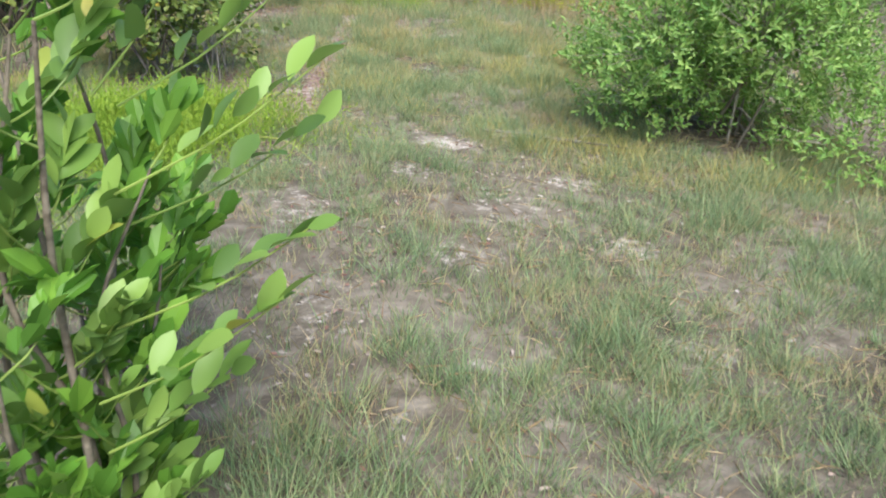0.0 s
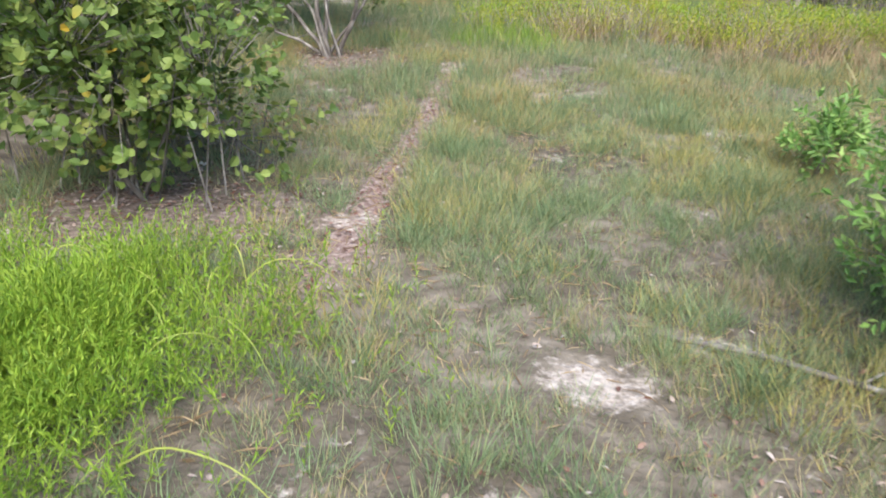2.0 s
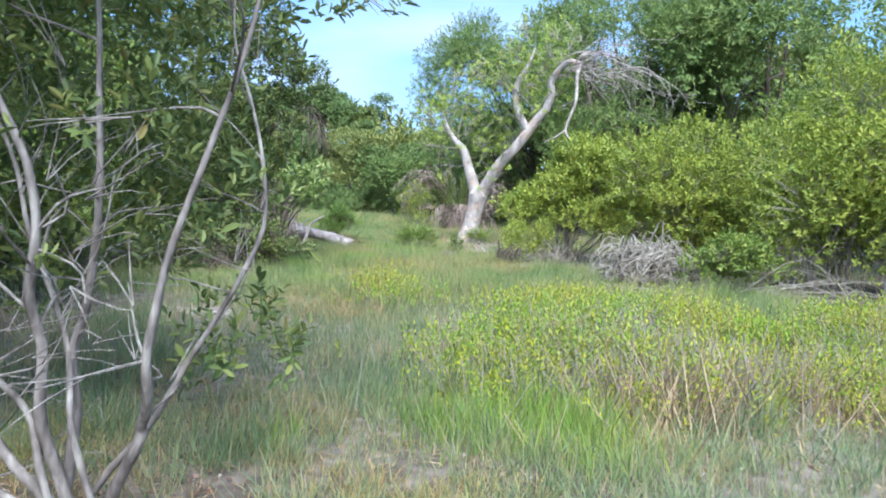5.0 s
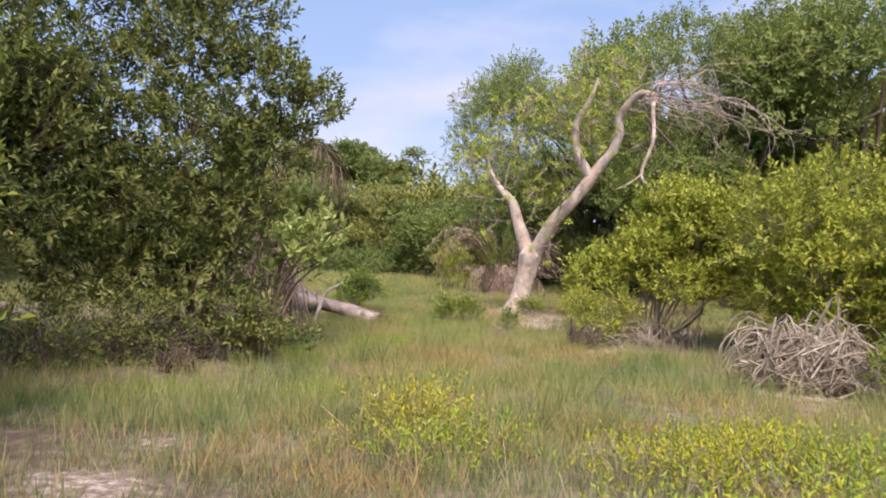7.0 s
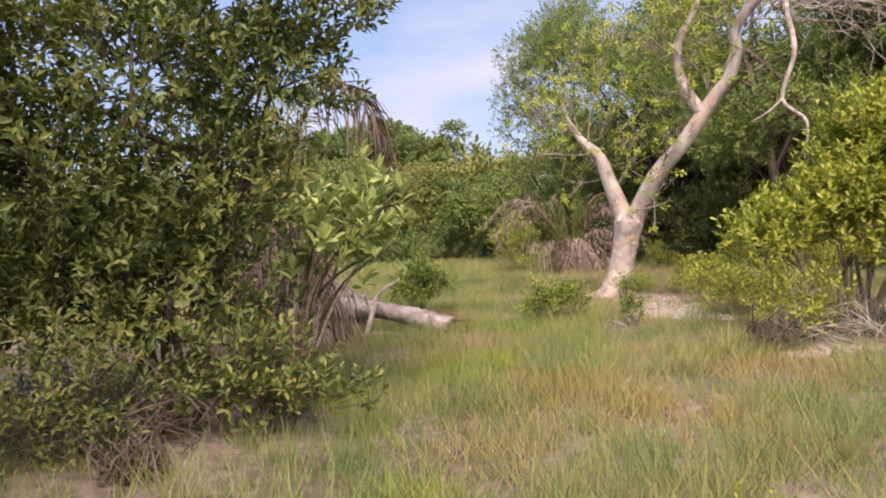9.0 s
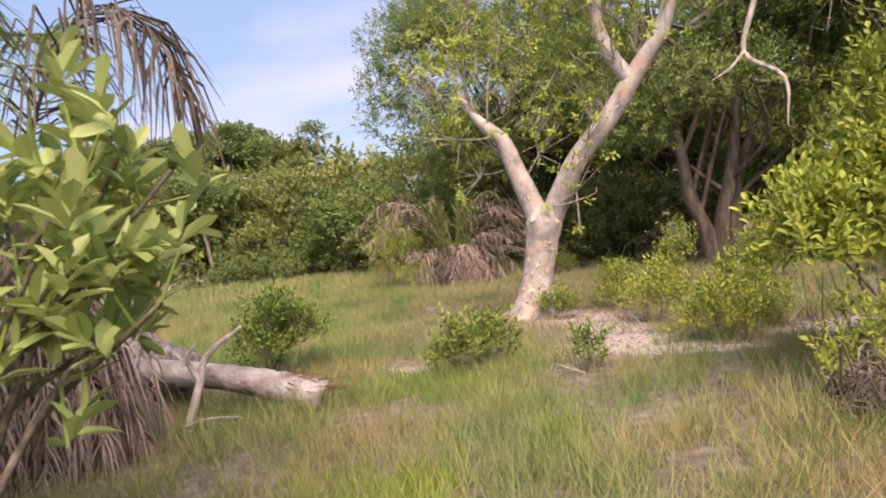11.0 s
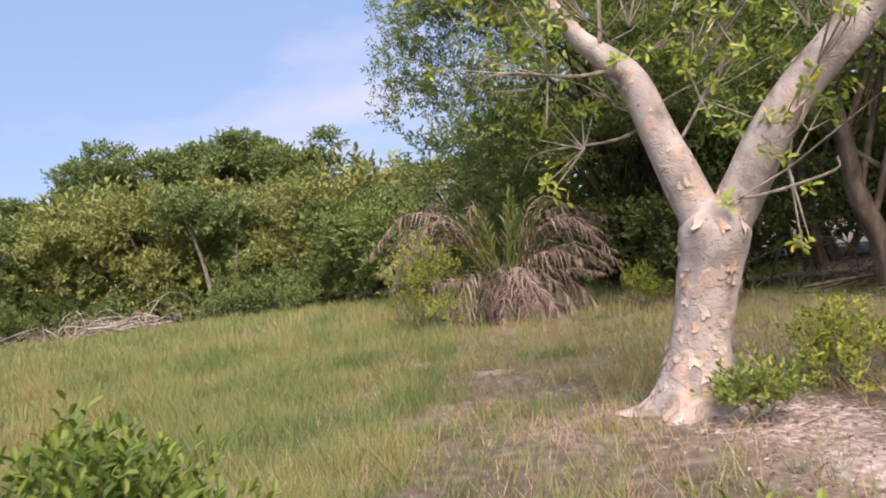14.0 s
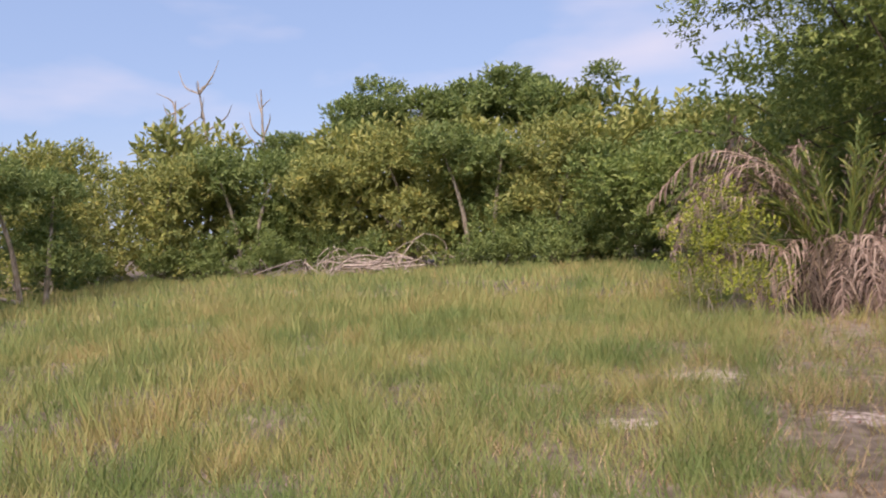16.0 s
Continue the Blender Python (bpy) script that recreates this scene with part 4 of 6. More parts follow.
# ---- bare-stemmed tree beside the trail ----
def bare_tree():
    rng = np.random.default_rng(61)
    x, y = -2.6, 10.25
    z0 = float(ground_z(x, y))
    top = thing("tree", x, y, "small multi-stemmed tree with bare pale grey stems and sparse leaves", "tree")
    ends = [(-4.3, 10.3, 2.1), (-3.8, 10.9, 2.8), (-3.3, 10.0, 2.9), (-2.85, 10.7, 3.0), (-1.95, 10.45, 2.5), (-2.35, 10.9, 2.7), (-3.3, 9.6, 2.2), (-4.5, 10.0, 1.2)]
    mids = [(-3.35, 10.2, 0.95), (-3.0, 10.45, 1.2), (-2.85, 10.15, 1.3), (-2.55, 10.4, 1.2), (-2.28, 10.2, 0.8), (-2.1, 10.45, 1.2), (-2.9, 10.0, 0.9), (-3.4, 10.1, 0.35)]
    sp2 = Soup()
    tips = []
    for i, (e, md) in enumerate(zip(ends, mids)):
        b0 = np.array((x + rng.normal(0, 0.07), y + rng.normal(0, 0.07), z0 - 0.03))
        m = np.array(md) + rng.normal(0, 0.04, 3)
        q = (b0 + m) / 2 + rng.normal(0, 0.04, 3)
        r = rng.uniform(0.011, 0.020)
        sp = Soup()
        e = np.array(e)
        line = spline([b0, q, m, m * 0.5 + e * 0.5 + rng.normal(0, 0.07, 3), e], 13)
        line[1:] += rng.normal(0, 0.015, (12, 3))
        c = tube(sp, line, r * np.linspace(1.35, 0.2, 13), 8, 44, rough=0.07)
        part("stem", sp, M_BARK_MID, top, smooth=True)
        for s in rng.uniform(0.25, 1, 15):
            p = c[int(s * (len(c) - 1))]
            d = unit(rng.normal(0, 1, 3) * np.array((1, 1, 0.5)) + UP * 0.6)
            l1 = rng.uniform(0.15, 0.5)
            e1 = p + d * l1
            tube(sp2, [p, p + d * l1 * 0.5 + rng.normal(0, 0.05, 3), e1], [r * 0.3, r * 0.25, r * 0.1], 5, 6)
            for g in range(3):
                e2 = e1 + unit(d + rng.normal(0, 0.6, 3)) * rng.uniform(0.1, 0.3)
                tube(sp2, [p + d * l1 * 0.7, (e1 + e2) / 2, e2], [r * 0.15, r * 0.12, r * 0.05], 4, 4)
                if e2[2] > 1.4 + rng.uniform(-0.5, 0.4):
                    tips.append(e2)
    part("branchwork", sp2, M_BARK_MID, top)["kind"] = "stuff"
    lb = [(-3.6, 10.7, 1.95, 0.7, 0.5, 0.45), (-2.95, 10.6, 2.05, 0.6, 0.5, 0.4), (-2.45, 10.95, 1.9, 0.35, 0.35, 0.3), (-4.3, 10.8, 1.75, 0.8, 0.6, 0.55), (-2.25, 11.3, 2.15, 0.38, 0.38, 0.22), (-2.2, 10.75, 0.55, 0.22, 0.25, 0.25), (-3.4, 10.9, 1.5, 0.5, 0.5, 0.4),
          (-3.3, 11.9, 1.9, 0.7, 0.5, 0.6), (-4.2, 12.0, 1.4, 0.8, 0.5, 0.7), (-4.9, 11.6, 2.1, 0.9, 0.6, 0.8), (-3.0, 11.6, 1.2, 0.3, 0.35, 0.4), (-3.0, 10.4, 2.8, 0.8, 0.6, 0.5), (-3.0, 9.95, 2.25, 0.6, 0.4, 0.5), (-2.5, 10.2, 2.15, 0.35, 0.3, 0.4), (-3.6, 9.9, 1.7, 0.5, 0.4, 0.5), (-4.0, 10.3, 2.6, 0.8, 0.6, 0.5), (-3.1, 11.0, 0.95, 0.6, 0.4, 0.4), (-3.7, 10.8, 0.9, 0.6, 0.4, 0.45), (-2.5, 11.0, 1.15, 0.35, 0.3, 0.35), (-4.4, 11.0, 0.8, 0.6, 0.5, 0.5)]
    pos, t = lobed(rng, lb, 3400, 0.2)
    tp = np.array(tips)
    pos = np.vstack([pos, tp])
    t = np.vstack([t, unit(rng.normal(0, 0.6, tp.shape) + UP * 0.6)])
    sp = Soup()
    sprigs(sp, pos, t, 7, 0.06, 0.023, 0.14, rng, True)
    part("crown", sp, M_LEAF_DARK, top)


bare_tree()

# ---- yellow herb patch ----
def herbs():
    rng = np.random.default_rng(71)
    near = [(-2.35, 15.8), (-2.15, 15.5), (-0.7, 15.5), (-0.35, 15.8), (0.1, 15.4), (-2.6, 16.2), (-1.0, 15.2)]
    for i in range(87):
        cx, cy = near[i - 80] if i >= 80 else (rng.uniform(-1.5, 4.0), rng.uniform(11.7, 15.4))
        if i < 80 and cx < -1.55 + 0.35 * abs(cy - 13.2):
            continue
        dry = i < 80 and (i % 4 == 0 or (cy < 12.2 and i % 3))
        top = thing("herb_patch", cx, cy, "dry grey-brown herb stalks with a few green tips" if dry else "yellow-green flowering herbs over dry brown stalks", "herbs", "herbs beside the trail", "stuff")
        n = int(rng.uniform(110, 260))
        sig = rng.uniform(0.16, 0.34)
        x, y = rng.normal(cx, sig, n), rng.normal(cy, sig, n)
        z = ground_z(x, y)
        h = rng.uniform(0.10, 0.42, n) * rng.uniform(0.6, 1.15)
        t = unit(np.stack([rng.normal(0, 0.45, n), rng.normal(0, 0.45, n), np.ones(n)], -1))
        b = np.stack([x, y, z], -1)
        sp = Soup()
        sticks(sp, b, b + t * (h * (1.15 if dry else 0.95))[:, None], 0.0035, 0.0018)
        part("stalk_mass", sp, M_STRAW if i % 2 else M_BARK_GREY, top, "dry brown stalks")["kind"] = "stuff"
        sp = Soup()
        q = slice(0, n // 4) if dry else slice(0, n)
        q = q if dry else rng.uniform(size=n) < 0.85
        sprigs(sp, (b + t * (h * 0.6)[:, None])[q], t[q], 9, 0.038, 0.012, (h * 0.55)[q], rng, False)
        part("foliage", sp, M_HERB if i % 3 else M_VINE, top)


herbs()

# ---- the dark thicket ----
bush("tree", -5.6, 19.3, 1.5, 1.0, 4.4, M_LEAF_DARK, "tall dense thicket tree with small dark olive leaves", "tree", n=4600, k=8, length=0.075, width=0.034, twig=0.16, fine=False, seed=81, m=20, low=0.08, stems=9, stem_r=0.035, bark=M_BARK_DARK, bare_stems=60,
     lobes=[(-5.6, 19.2, 0.9, 0.75, 0.6, 0.6), (-6.4, 18.9, 0.8, 0.8, 0.6, 0.6), (-5.2, 19.3, 1.6, 0.6, 0.6, 0.55), (-6.2, 19.0, 1.7, 0.7, 0.6, 0.6), (-5.6, 19.0, 2.4, 0.7, 0.6, 0.55), (-4.85, 19.4, 2.35, 0.55, 0.5, 0.42), (-4.45, 19.5, 2.85, 0.45, 0.45, 0.35),
            (-5.0, 19.3, 3.1, 0.6, 0.5, 0.45), (-5.7, 19.2, 3.4, 0.7, 0.6, 0.55), (-6.4, 19.0, 3.0, 0.7, 0.6, 0.6), (-5.3, 19.4, 3.95, 0.55, 0.5, 0.45), (-6.1, 19.2, 4.2, 0.6, 0.5, 0.45), (-6.8, 18.9, 3.9, 0.6, 0.5, 0.5), (-6.9, 18.7, 2.2, 0.6, 0.5, 0.6)])
bush("tree", -7.6, 18.4, 1.7, 1.3, 4.9, M_LEAF_DARK, "tall dense thicket tree with small dark olive leaves", "tree", n=4000, k=8, length=0.085, width=0.04, twig=0.17, fine=False, seed=82, m=20, low=0.06, stems=8, stem_r=0.04, bark=M_BARK_DARK, bare_stems=60)
bush("tree", -9.6, 16.6, 1.9, 1.6, 4.6, M_LEAF_DARK, "tall dense thicket tree with small dark olive leaves", "tree", n=2200, k=7, length=0.12, width=0.05, twig=0.2, fine=False, seed=83, m=16, low=0.06, stems=6, stem_r=0.04, bark=M_BARK_DARK)
bush("bush", -4.85, 18.8, 0.85, 0.4, 0.65, M_LEAF_DARK, "low olive undergrowth at the foot of the thicket", n=300, k=7, length=0.06, width=0.028, twig=0.12, seed=84, m=7, low=0.05, stems=5, stem_r=0.012, bark=M_BARK_DARK)
for _x, _y, _r, _h, _sd in ((-6.4, 17.7, 0.9, 0.75, 284), (-7.6, 17.0, 0.9, 0.8, 285), (-5.7, 18.3, 0.8, 0.6, 286)):
    bush("bush", _x, _y, _r, 0.5, _h, M_LEAF_DARK, "low olive undergrowth at the foot of the thicket", n=230, k=7, length=0.055, width=0.024, twig=0.14, fine=False, seed=_sd, m=8, low=-0.05, stems=7, stem_r=0.012, bark=M_BARK_DARK, bare_stems=25)
bush("tree", -6.2, 14.2, 1.6, 1.5, 3.8, M_LEAF_BUSH, "leafy green thicket tree", "tree", n=2600, k=7, length=0.09, width=0.042, twig=0.2, fine=False, seed=85, m=14, low=0.05, stems=7, stem_r=0.03, bark=M_BARK_DARK)
bush("tree", -5.6, 9.6, 1.5, 1.5, 3.2, M_LEAF_DARK, "dark leafy thicket tree", "tree", n=2200, k=7, length=0.09, width=0.045, twig=0.2, fine=False, seed=86, m=14, low=0.05, stems=7, stem_r=0.03, bark=M_BARK_DARK)
bush("tree", -4.5, 8.0, 1.1, 1.0, 2.9, M_LEAF_DARK, "dark leafy thicket tree", "tree", n=1300, k=7, length=0.085, width=0.042, twig=0.2, fine=False, seed=89, m=13, low=0.02, stems=7, stem_r=0.025, bark=M_BARK_DARK, bare_stems=20)
bush("tree", -7.3, 16.3, 1.3, 1.1, 4.0, M_LEAF_DARK, "tall dense thicket tree with small dark olive leaves", "tree", n=2600, k=8, length=0.085, width=0.04, twig=0.18, fine=False, seed=88, m=16, low=0.0, stems=6, stem_r=0.03, bark=M_BARK_DARK, bare_stems=30)
bush("bush", -5.4, 5.2, 1.5, 1.7, 2.6, M_LEAF_DARK, "dark leafy bush behind the trail", n=1600, k=7, length=0.09, width=0.045, twig=0.2, fine=False, seed=87, m=12, low=0.05, stems=6, stem_r=0.025, bark=M_BARK_DARK)

# ---- bushes across the clearing ----
bush("bush", -0.75, 22.1, 0.45, 0.4, 0.6, M_LEAF_YELLOW, "low yellow-green bush with grey twigs", n=130, k=8, length=0.065, width=0.03, twig=0.15, seed=98, m=9, low=0.0, stems=7, stem_r=0.01, bare_stems=20, fine=False)
bush("bush", -0.1, 22.6, 1.15, 1.1, 2.15, M_LEAF_YELLOW, "yellow-green leafy bush with bare grey lower twigs", n=3000, k=8, length=0.07, width=0.034, twig=0.2, seed=91, m=20, low=0.26, inner=0.3, stems=16, stem_r=0.018, bare_stems=90, lift=0.9,
     lobes=[(-0.95, 22.4, 1.0, 0.38, 0.4, 0.28), (-0.6, 22.7, 1.12, 0.45, 0.5, 0.35), (-0.2, 22.5, 1.35, 0.5, 0.5, 0.4), (0.2, 22.8, 1.9, 0.6, 0.6, 0.5), (0.6, 22.5, 1.8, 0.6, 0.6, 0.5), (0.9, 22.9, 1.4, 0.6, 0.6, 0.5), (0.3, 23.2, 1.4, 0.7, 0.6, 0.5), (0.3, 22.1, 0.9, 0.6, 0.4, 0.3), (0.9, 22.2, 1.0, 0.5, 0.4, 0.35)])
bush("bush", 2.0, 21.4, 1.5, 1.4, 2.7, M_LEAF_YELLOW, "tall yellow-green leafy bush", n=3300, k=8, length=0.075, width=0.036, twig=0.17, fine=False, seed=92, m=16, low=-0.05, stems=10, stem_r=0.02, bare_stems=50)
bush("bush", 3.7, 19.4, 1.6, 1.5, 3.5, M_LEAF_YELLOW, "tall yellow-green leafy bush", n=3300, k=8, length=0.075, width=0.036, twig=0.17, fine=False, seed=93, m=17, low=-0.05, stems=10, stem_r=0.02, bare_stems=60)
bush("bush", 5.2, 17.2, 1.5, 1.5, 3.7, M_LEAF_BUSH, "tall green leafy bush", n=2400, k=8, length=0.08, width=0.04, twig=0.18, fine=False, seed=94, m=16, low=-0.05, stems=8, stem_r=0.02, bare_stems=40)
bush("bush", 4.6, 23.5, 1.8, 1.6, 3.6, M_LEAF_BUSH, "tall green leafy bush", n=2400, k=8, length=0.09, width=0.045, twig=0.2, fine=False, seed=95, m=13, low=0.12, stems=8, stem_r=0.025)
bush("bush", 1.9, 18.3, 0.7, 0.5, 0.8, M_LEAF_BUSH, "low green bush at the foot of taller ones", n=450, k=7, length=0.06, width=0.03, twig=0.13, seed=96, m=7, low=0.1, stems=6, stem_r=0.012, bare_stems=40)

# ---- small shrubs on the meadow ----
for i, (x, y, rx, ry, h, mat, n, lab) in enumerate((
        (-5.08, 24.92, 0.5, 0.46, 0.82, M_LEAF_MEADOW, 520, "round mid-green shrub on the meadow"),
        (-3.36, 24.15, 0.22, 0.20, 0.5, M_LEAF_BUSH, 120, "small olive-green shrub in the grass"),
        (-3.02, 24.6, 0.28, 0.24, 0.5, M_LEAF_BUSH, 150, "small olive-green shrub in the grass"),
        (-2.22, 23.85, 0.12, 0.12, 0.30, M_LEAF_MEADOW, 40, "small green sapling in the grass"),
        (-1.95, 27.5, 0.34, 0.2, 0.3, M_LEAF_BUSH, 110, "low green shrub at the foot of the pale tree"),
        (-0.95, 26.4, 0.45, 0.4, 0.6, M_LEAF_YELLOW, 240, "olive-green shrub beside the sand"),
        (-0.3, 25.4, 0.5, 0.45, 0.65, M_LEAF_YELLOW, 260, "yellow-green shrub beside the sand"),
        (-0.95, 24.6, 0.42, 0.35, 0.5, M_LEAF_YELLOW, 200, "olive-green shrub beside the sand"),
        (-1.0, 28.4, 0.42, 0.4, 0.55, M_LEAF_YELLOW, 210, "olive-green shrub behind the sand"),
        (-0.1, 28.5, 0.36, 0.35, 1.05, M_LEAF_YELLOW, 200, "slender olive-green shrub before the dark trees"),
        (1.6, 29.6, 0.6, 0.5, 0.95, M_LEAF_YELLOW, 420, "yellow-green shrub before the dark trees"),
        (2.9, 28.6, 0.6, 0.5, 0.8, M_LEAF_YELLOW, 320, "yellow-green shrub before the dark trees"),
        (-0.75, 36.2, 0.45, 0.4, 0.75, M_LEAF_YELLOW, 220, "yellow-green shrub before the dark trees"),
        (-4.6, 35.6, 0.75, 0.6, 1.7, M_LEAF_YELLOW, 480, "yellow-green shrub in front of the dry palm"))):
    bush("shrub", x, y, rx, ry, h, mat, lab, "shrub", n=int(n * 0.75), k=8, length=0.055, width=0.024, twig=0.17, seed=100 + i, m=9, low=0.0, stems=5, stem_r=0.008, bare_stems=8, lift=1.1, inner=0.35, group="small shrubs on the meadow")


# ---- the pale tree ----
def flare(pts, radii, sides, n, amp, rng, roots=0):
    """A thick trunk with swellings; roots: buttress ridges at its foot."""
    pr = spline(np.column_stack([pts, radii]), n)
    c, r = pr[:, :3], pr[:, 3]
    t = unit(np.gradient(c, axis=0))
    u = unit(np.cross(t, np.array((0.1, 1.0, 0.05))))
    w = np.cross(t, u)
    a = np.linspace(0, 2 * math.pi, sides, endpoint=False)
    v = []
    for i in range(n):
        s = i / (n - 1)
        k = r[i] * (1 + amp * np.sin(2 * a + 5 * s + 0.5) + amp * 0.8 * np.sin(5 * a - 9 * s) + amp * 0.4 * rng.normal(size=sides))
        if roots:
            k = k * (1 + 0.55 * math.exp(-s * 14) * (np.cos(roots * a + 0.6) + 0.4))
        v.append(c[i] + k[:, None] * (np.cos(a)[:, None] * u[i] + np.sin(a)[:, None] * w[i]))
    v = np.array(v)
    i, j = np.meshgrid(np.arange(n - 1), np.arange(sides), indexing="ij")
    q = (j + 1) % sides
    return v, np.stack([i * sides + j, i * sides + q, (i + 1) * sides + q, (i + 1) * sides + j], -1)


def pale_tree():
    rng = np.random.default_rng(121)
    x, y = -2.22, 28.0
    z0 = float(ground_z(x, y))
    top = thing("tree", x, y, "pale forked tree with peeling cream bark and sparse yellow-green leaves", "tree")
    sp = Soup()
    sp.add(*flare([(-2.24, 28.0, z0 - 0.08), (-2.2, 28.0, z0 + 0.15), (-2.13, 27.97, 0.65), (-2.04, 27.92, 1.1), (-1.98, 27.87, 1.42), (-1.97, 27.85, 1.62)], [0.34, 0.27, 0.205, 0.215, 0.245, 0.12], 28, 40, 0.03, rng, 5))
    part("trunk", sp, M_BARK_PALE, top, "pale trunk with peeling bark plates", True)
    grid = sp.v[0].reshape(40, 28, 3)
    kinds = []
    for i in range(5):
        g = np.linspace(-1, 1, 4)
        gu, gv = np.meshgrid(g, g, indexing="ij")
        fs = Soup()
        ang = np.arctan2(gv, gu)
        shape = 1 + 0.25 * np.sin(3 * ang + i) + rng.normal(0, 0.06, gu.shape)
        v = np.stack([gu * shape * 0.5, gv * shape * (0.6 + 0.12 * i), 0.10 * (gu ** 2 + gv ** 2) - 0.16 * gu ** 2 + rng.normal(0, 0.03, gu.shape)], -1)
        a, b = np.meshgrid(np.arange(3), np.arange(3), indexing="ij")
        fs.add(v, np.stack([a * 4 + b, (a + 1) * 4 + b, (a + 1) * 4 + b + 1, a * 4 + b + 1], -1))
        kinds.append(quad_mesh("bark_flake", fs, M_BARK_FLAKE, smooth=True))

    def strew(grid, count, rows, size):
        """Peeling flakes on a trunk's or limb's skin; rows draws the ring."""
        m, k0 = grid.shape[0], grid.shape[1]
        for i in range(count):
            r = int(np.clip(rows(), 1, m - 3))
            k = rng.integers(k0)
            p = grid[r, k]
            up = unit(grid[r + 1, k] - grid[r, k])
            rt = unit(grid[r, (k + 1) % k0] - grid[r, k - 1])
            nm = unit(np.cross(rt, up))
            if nm @ (p - grid[r].mean(0)) < 0:
                nm, rt = -nm, -rt
            z = size * rng.uniform(0.7, 1.5)
            ob = new("bark_flake", kinds[i % 5])
            mt = Matrix(((rt[0], up[0], nm[0], 0), (rt[1], up[1], nm[1], 0), (rt[2], up[2], nm[2], 0), (0, 0, 0, 1)))
            ob.matrix_basis = Matrix.Translation(Vector(p + nm * 0.004) - top.location) @ mt @ Matrix.Rotation(rng.uniform(-0.6, 0.6), 4, "Z") @ Matrix.Diagonal((z, z, z, 1))
            ob.parent = top

    strew(grid, 170, lambda: abs(rng.normal(0, 14)) + 2, 0.043)
    limbs = [
        ([(-2.02, 27.87, 1.35), (-2.16, 27.87, 1.75), (-2.28, 27.88, 2.1), (-2.42, 27.92, 2.52), (-2.75, 28.0, 2.9), (-2.95, 28.05, 3.3), (-3.05, 28.1, 3.8)], [0.15, 0.14, 0.12, 0.11, 0.065, 0.035, 0.012]),
        ([(-1.93, 27.85, 1.35), (-1.78, 27.76, 1.65), (-1.5, 27.6, 2.14), (-1.05, 27.4, 2.65), (-0.72, 27.3, 3.12), (-0.35, 27.2, 3.6)], [0.16, 0.15, 0.135, 0.125, 0.12, 0.10]),
        ([(-0.78, 27.3, 3.05), (-1.0, 27.3, 3.4), (-1.12, 27.3, 3.8), (-1.1, 27.25, 4.2), (-0.85, 27.2, 4.65), (-0.7, 27.2, 5.1)], [0.10, 0.09, 0.08, 0.07, 0.05, 0.02]),
        ([(-0.37, 27.2, 3.55), (-0.25, 27.15, 3.95), (-0.25, 27.1, 4.3), (0.1, 26.9, 4.7), (0.45, 26.7, 4.62)], [0.10, 0.09, 0.08, 0.07, 0.05]),
    ]
    sp2 = Soup()
    tips = []
    for pts, rr in limbs:
        sp = Soup()
        sp.add(*flare(pts, rr, 16, 26, 0.035, rng))
        part("limb", sp, M_BARK_PALE, top, smooth=True)
        if rr[0] > 0.14:
            strew(sp.v[0].reshape(26, 16, 3), 55, lambda: rng.uniform(3, 23), 0.030)
        c = spline(pts, 30)
        for s in rng.uniform(0.35, 1, 10):
            p = c[int(s * 29)]
            d = unit(rng.normal(0, 1, 3) * np.array((1, 0.8, 0.5)) + UP * 0.7)
            l1 = rng.uniform(0.4, 1.1)
            e1 = p + d * l1 + UP * 0.1
            tube(sp2, [p, p + d * l1 * 0.3 + rng.normal(0, 0.06, 3), p + d * l1 * 0.65 + rng.normal(0, 0.09, 3), e1], [0.010, 0.007, 0.005, 0.003], 5, 10)
            for g in range(4):
                e2 = p + d * l1 * rng.uniform(0.4, 1) + unit(d * 0.6 + rng.normal(0, 0.7, 3)) * rng.uniform(0.15, 0.5)
                tube(sp2, [p + d * l1 * 0.5, (e1 + e2) / 2, e2], [0.008, 0.006, 0.003], 4, 4)
                tips.append(e2)
            tips.append(e1)
    # leafy side branches low on the limbs
    for p, e in (((-2.8, 28.0, 2.95), (-3.6, 28.0, 3.6)), ((-2.8, 28.0, 2.95), (-3.0, 28.2, 4.1)), ((-2.5, 27.9, 2.6), (-3.5, 27.8, 2.6)), ((-1.8, 27.7, 1.7), (-1.35, 27.3, 1.75)), ((-2.2, 27.87, 2.0), (-1.75, 27.8, 2.6)), ((-2.3, 27.9, 2.2), (-3.2, 28.6, 2.0)), ((-2.6, 27.9, 2.8), (-2.2, 28, 4.3)), ((-2.7, 28, 2.9), (-2.6, 28, 4.6))):
        p, e = np.array(p), np.array(e)
        tube(sp2, [p, p * 0.7 + e * 0.3 + rng.normal(0, 0.09, 3), p * 0.35 + e * 0.65 + rng.normal(0, 0.12, 3), e], [0.017, 0.012, 0.008, 0.004], 6, 14)
        for g in range(8):
            e2 = p + (e - p) * rng.uniform(0.4, 1) + rng.normal(0, 0.25, 3)
            tube(sp2, [p + (e - p) * 0.5, (p + e) / 2 * 0.4 + e2 * 0.6, e2], [0.008, 0.006, 0.003], 4, 4)
            tips.append(e2)
    part("branchwork", sp2, M_BARK_GREY, top)["kind"] = "stuff"
    tp = np.array([q for q in tips])
    tp = np.vstack([tp, tp[::3] + rng.normal(0, 0.10, tp[::3].shape)])
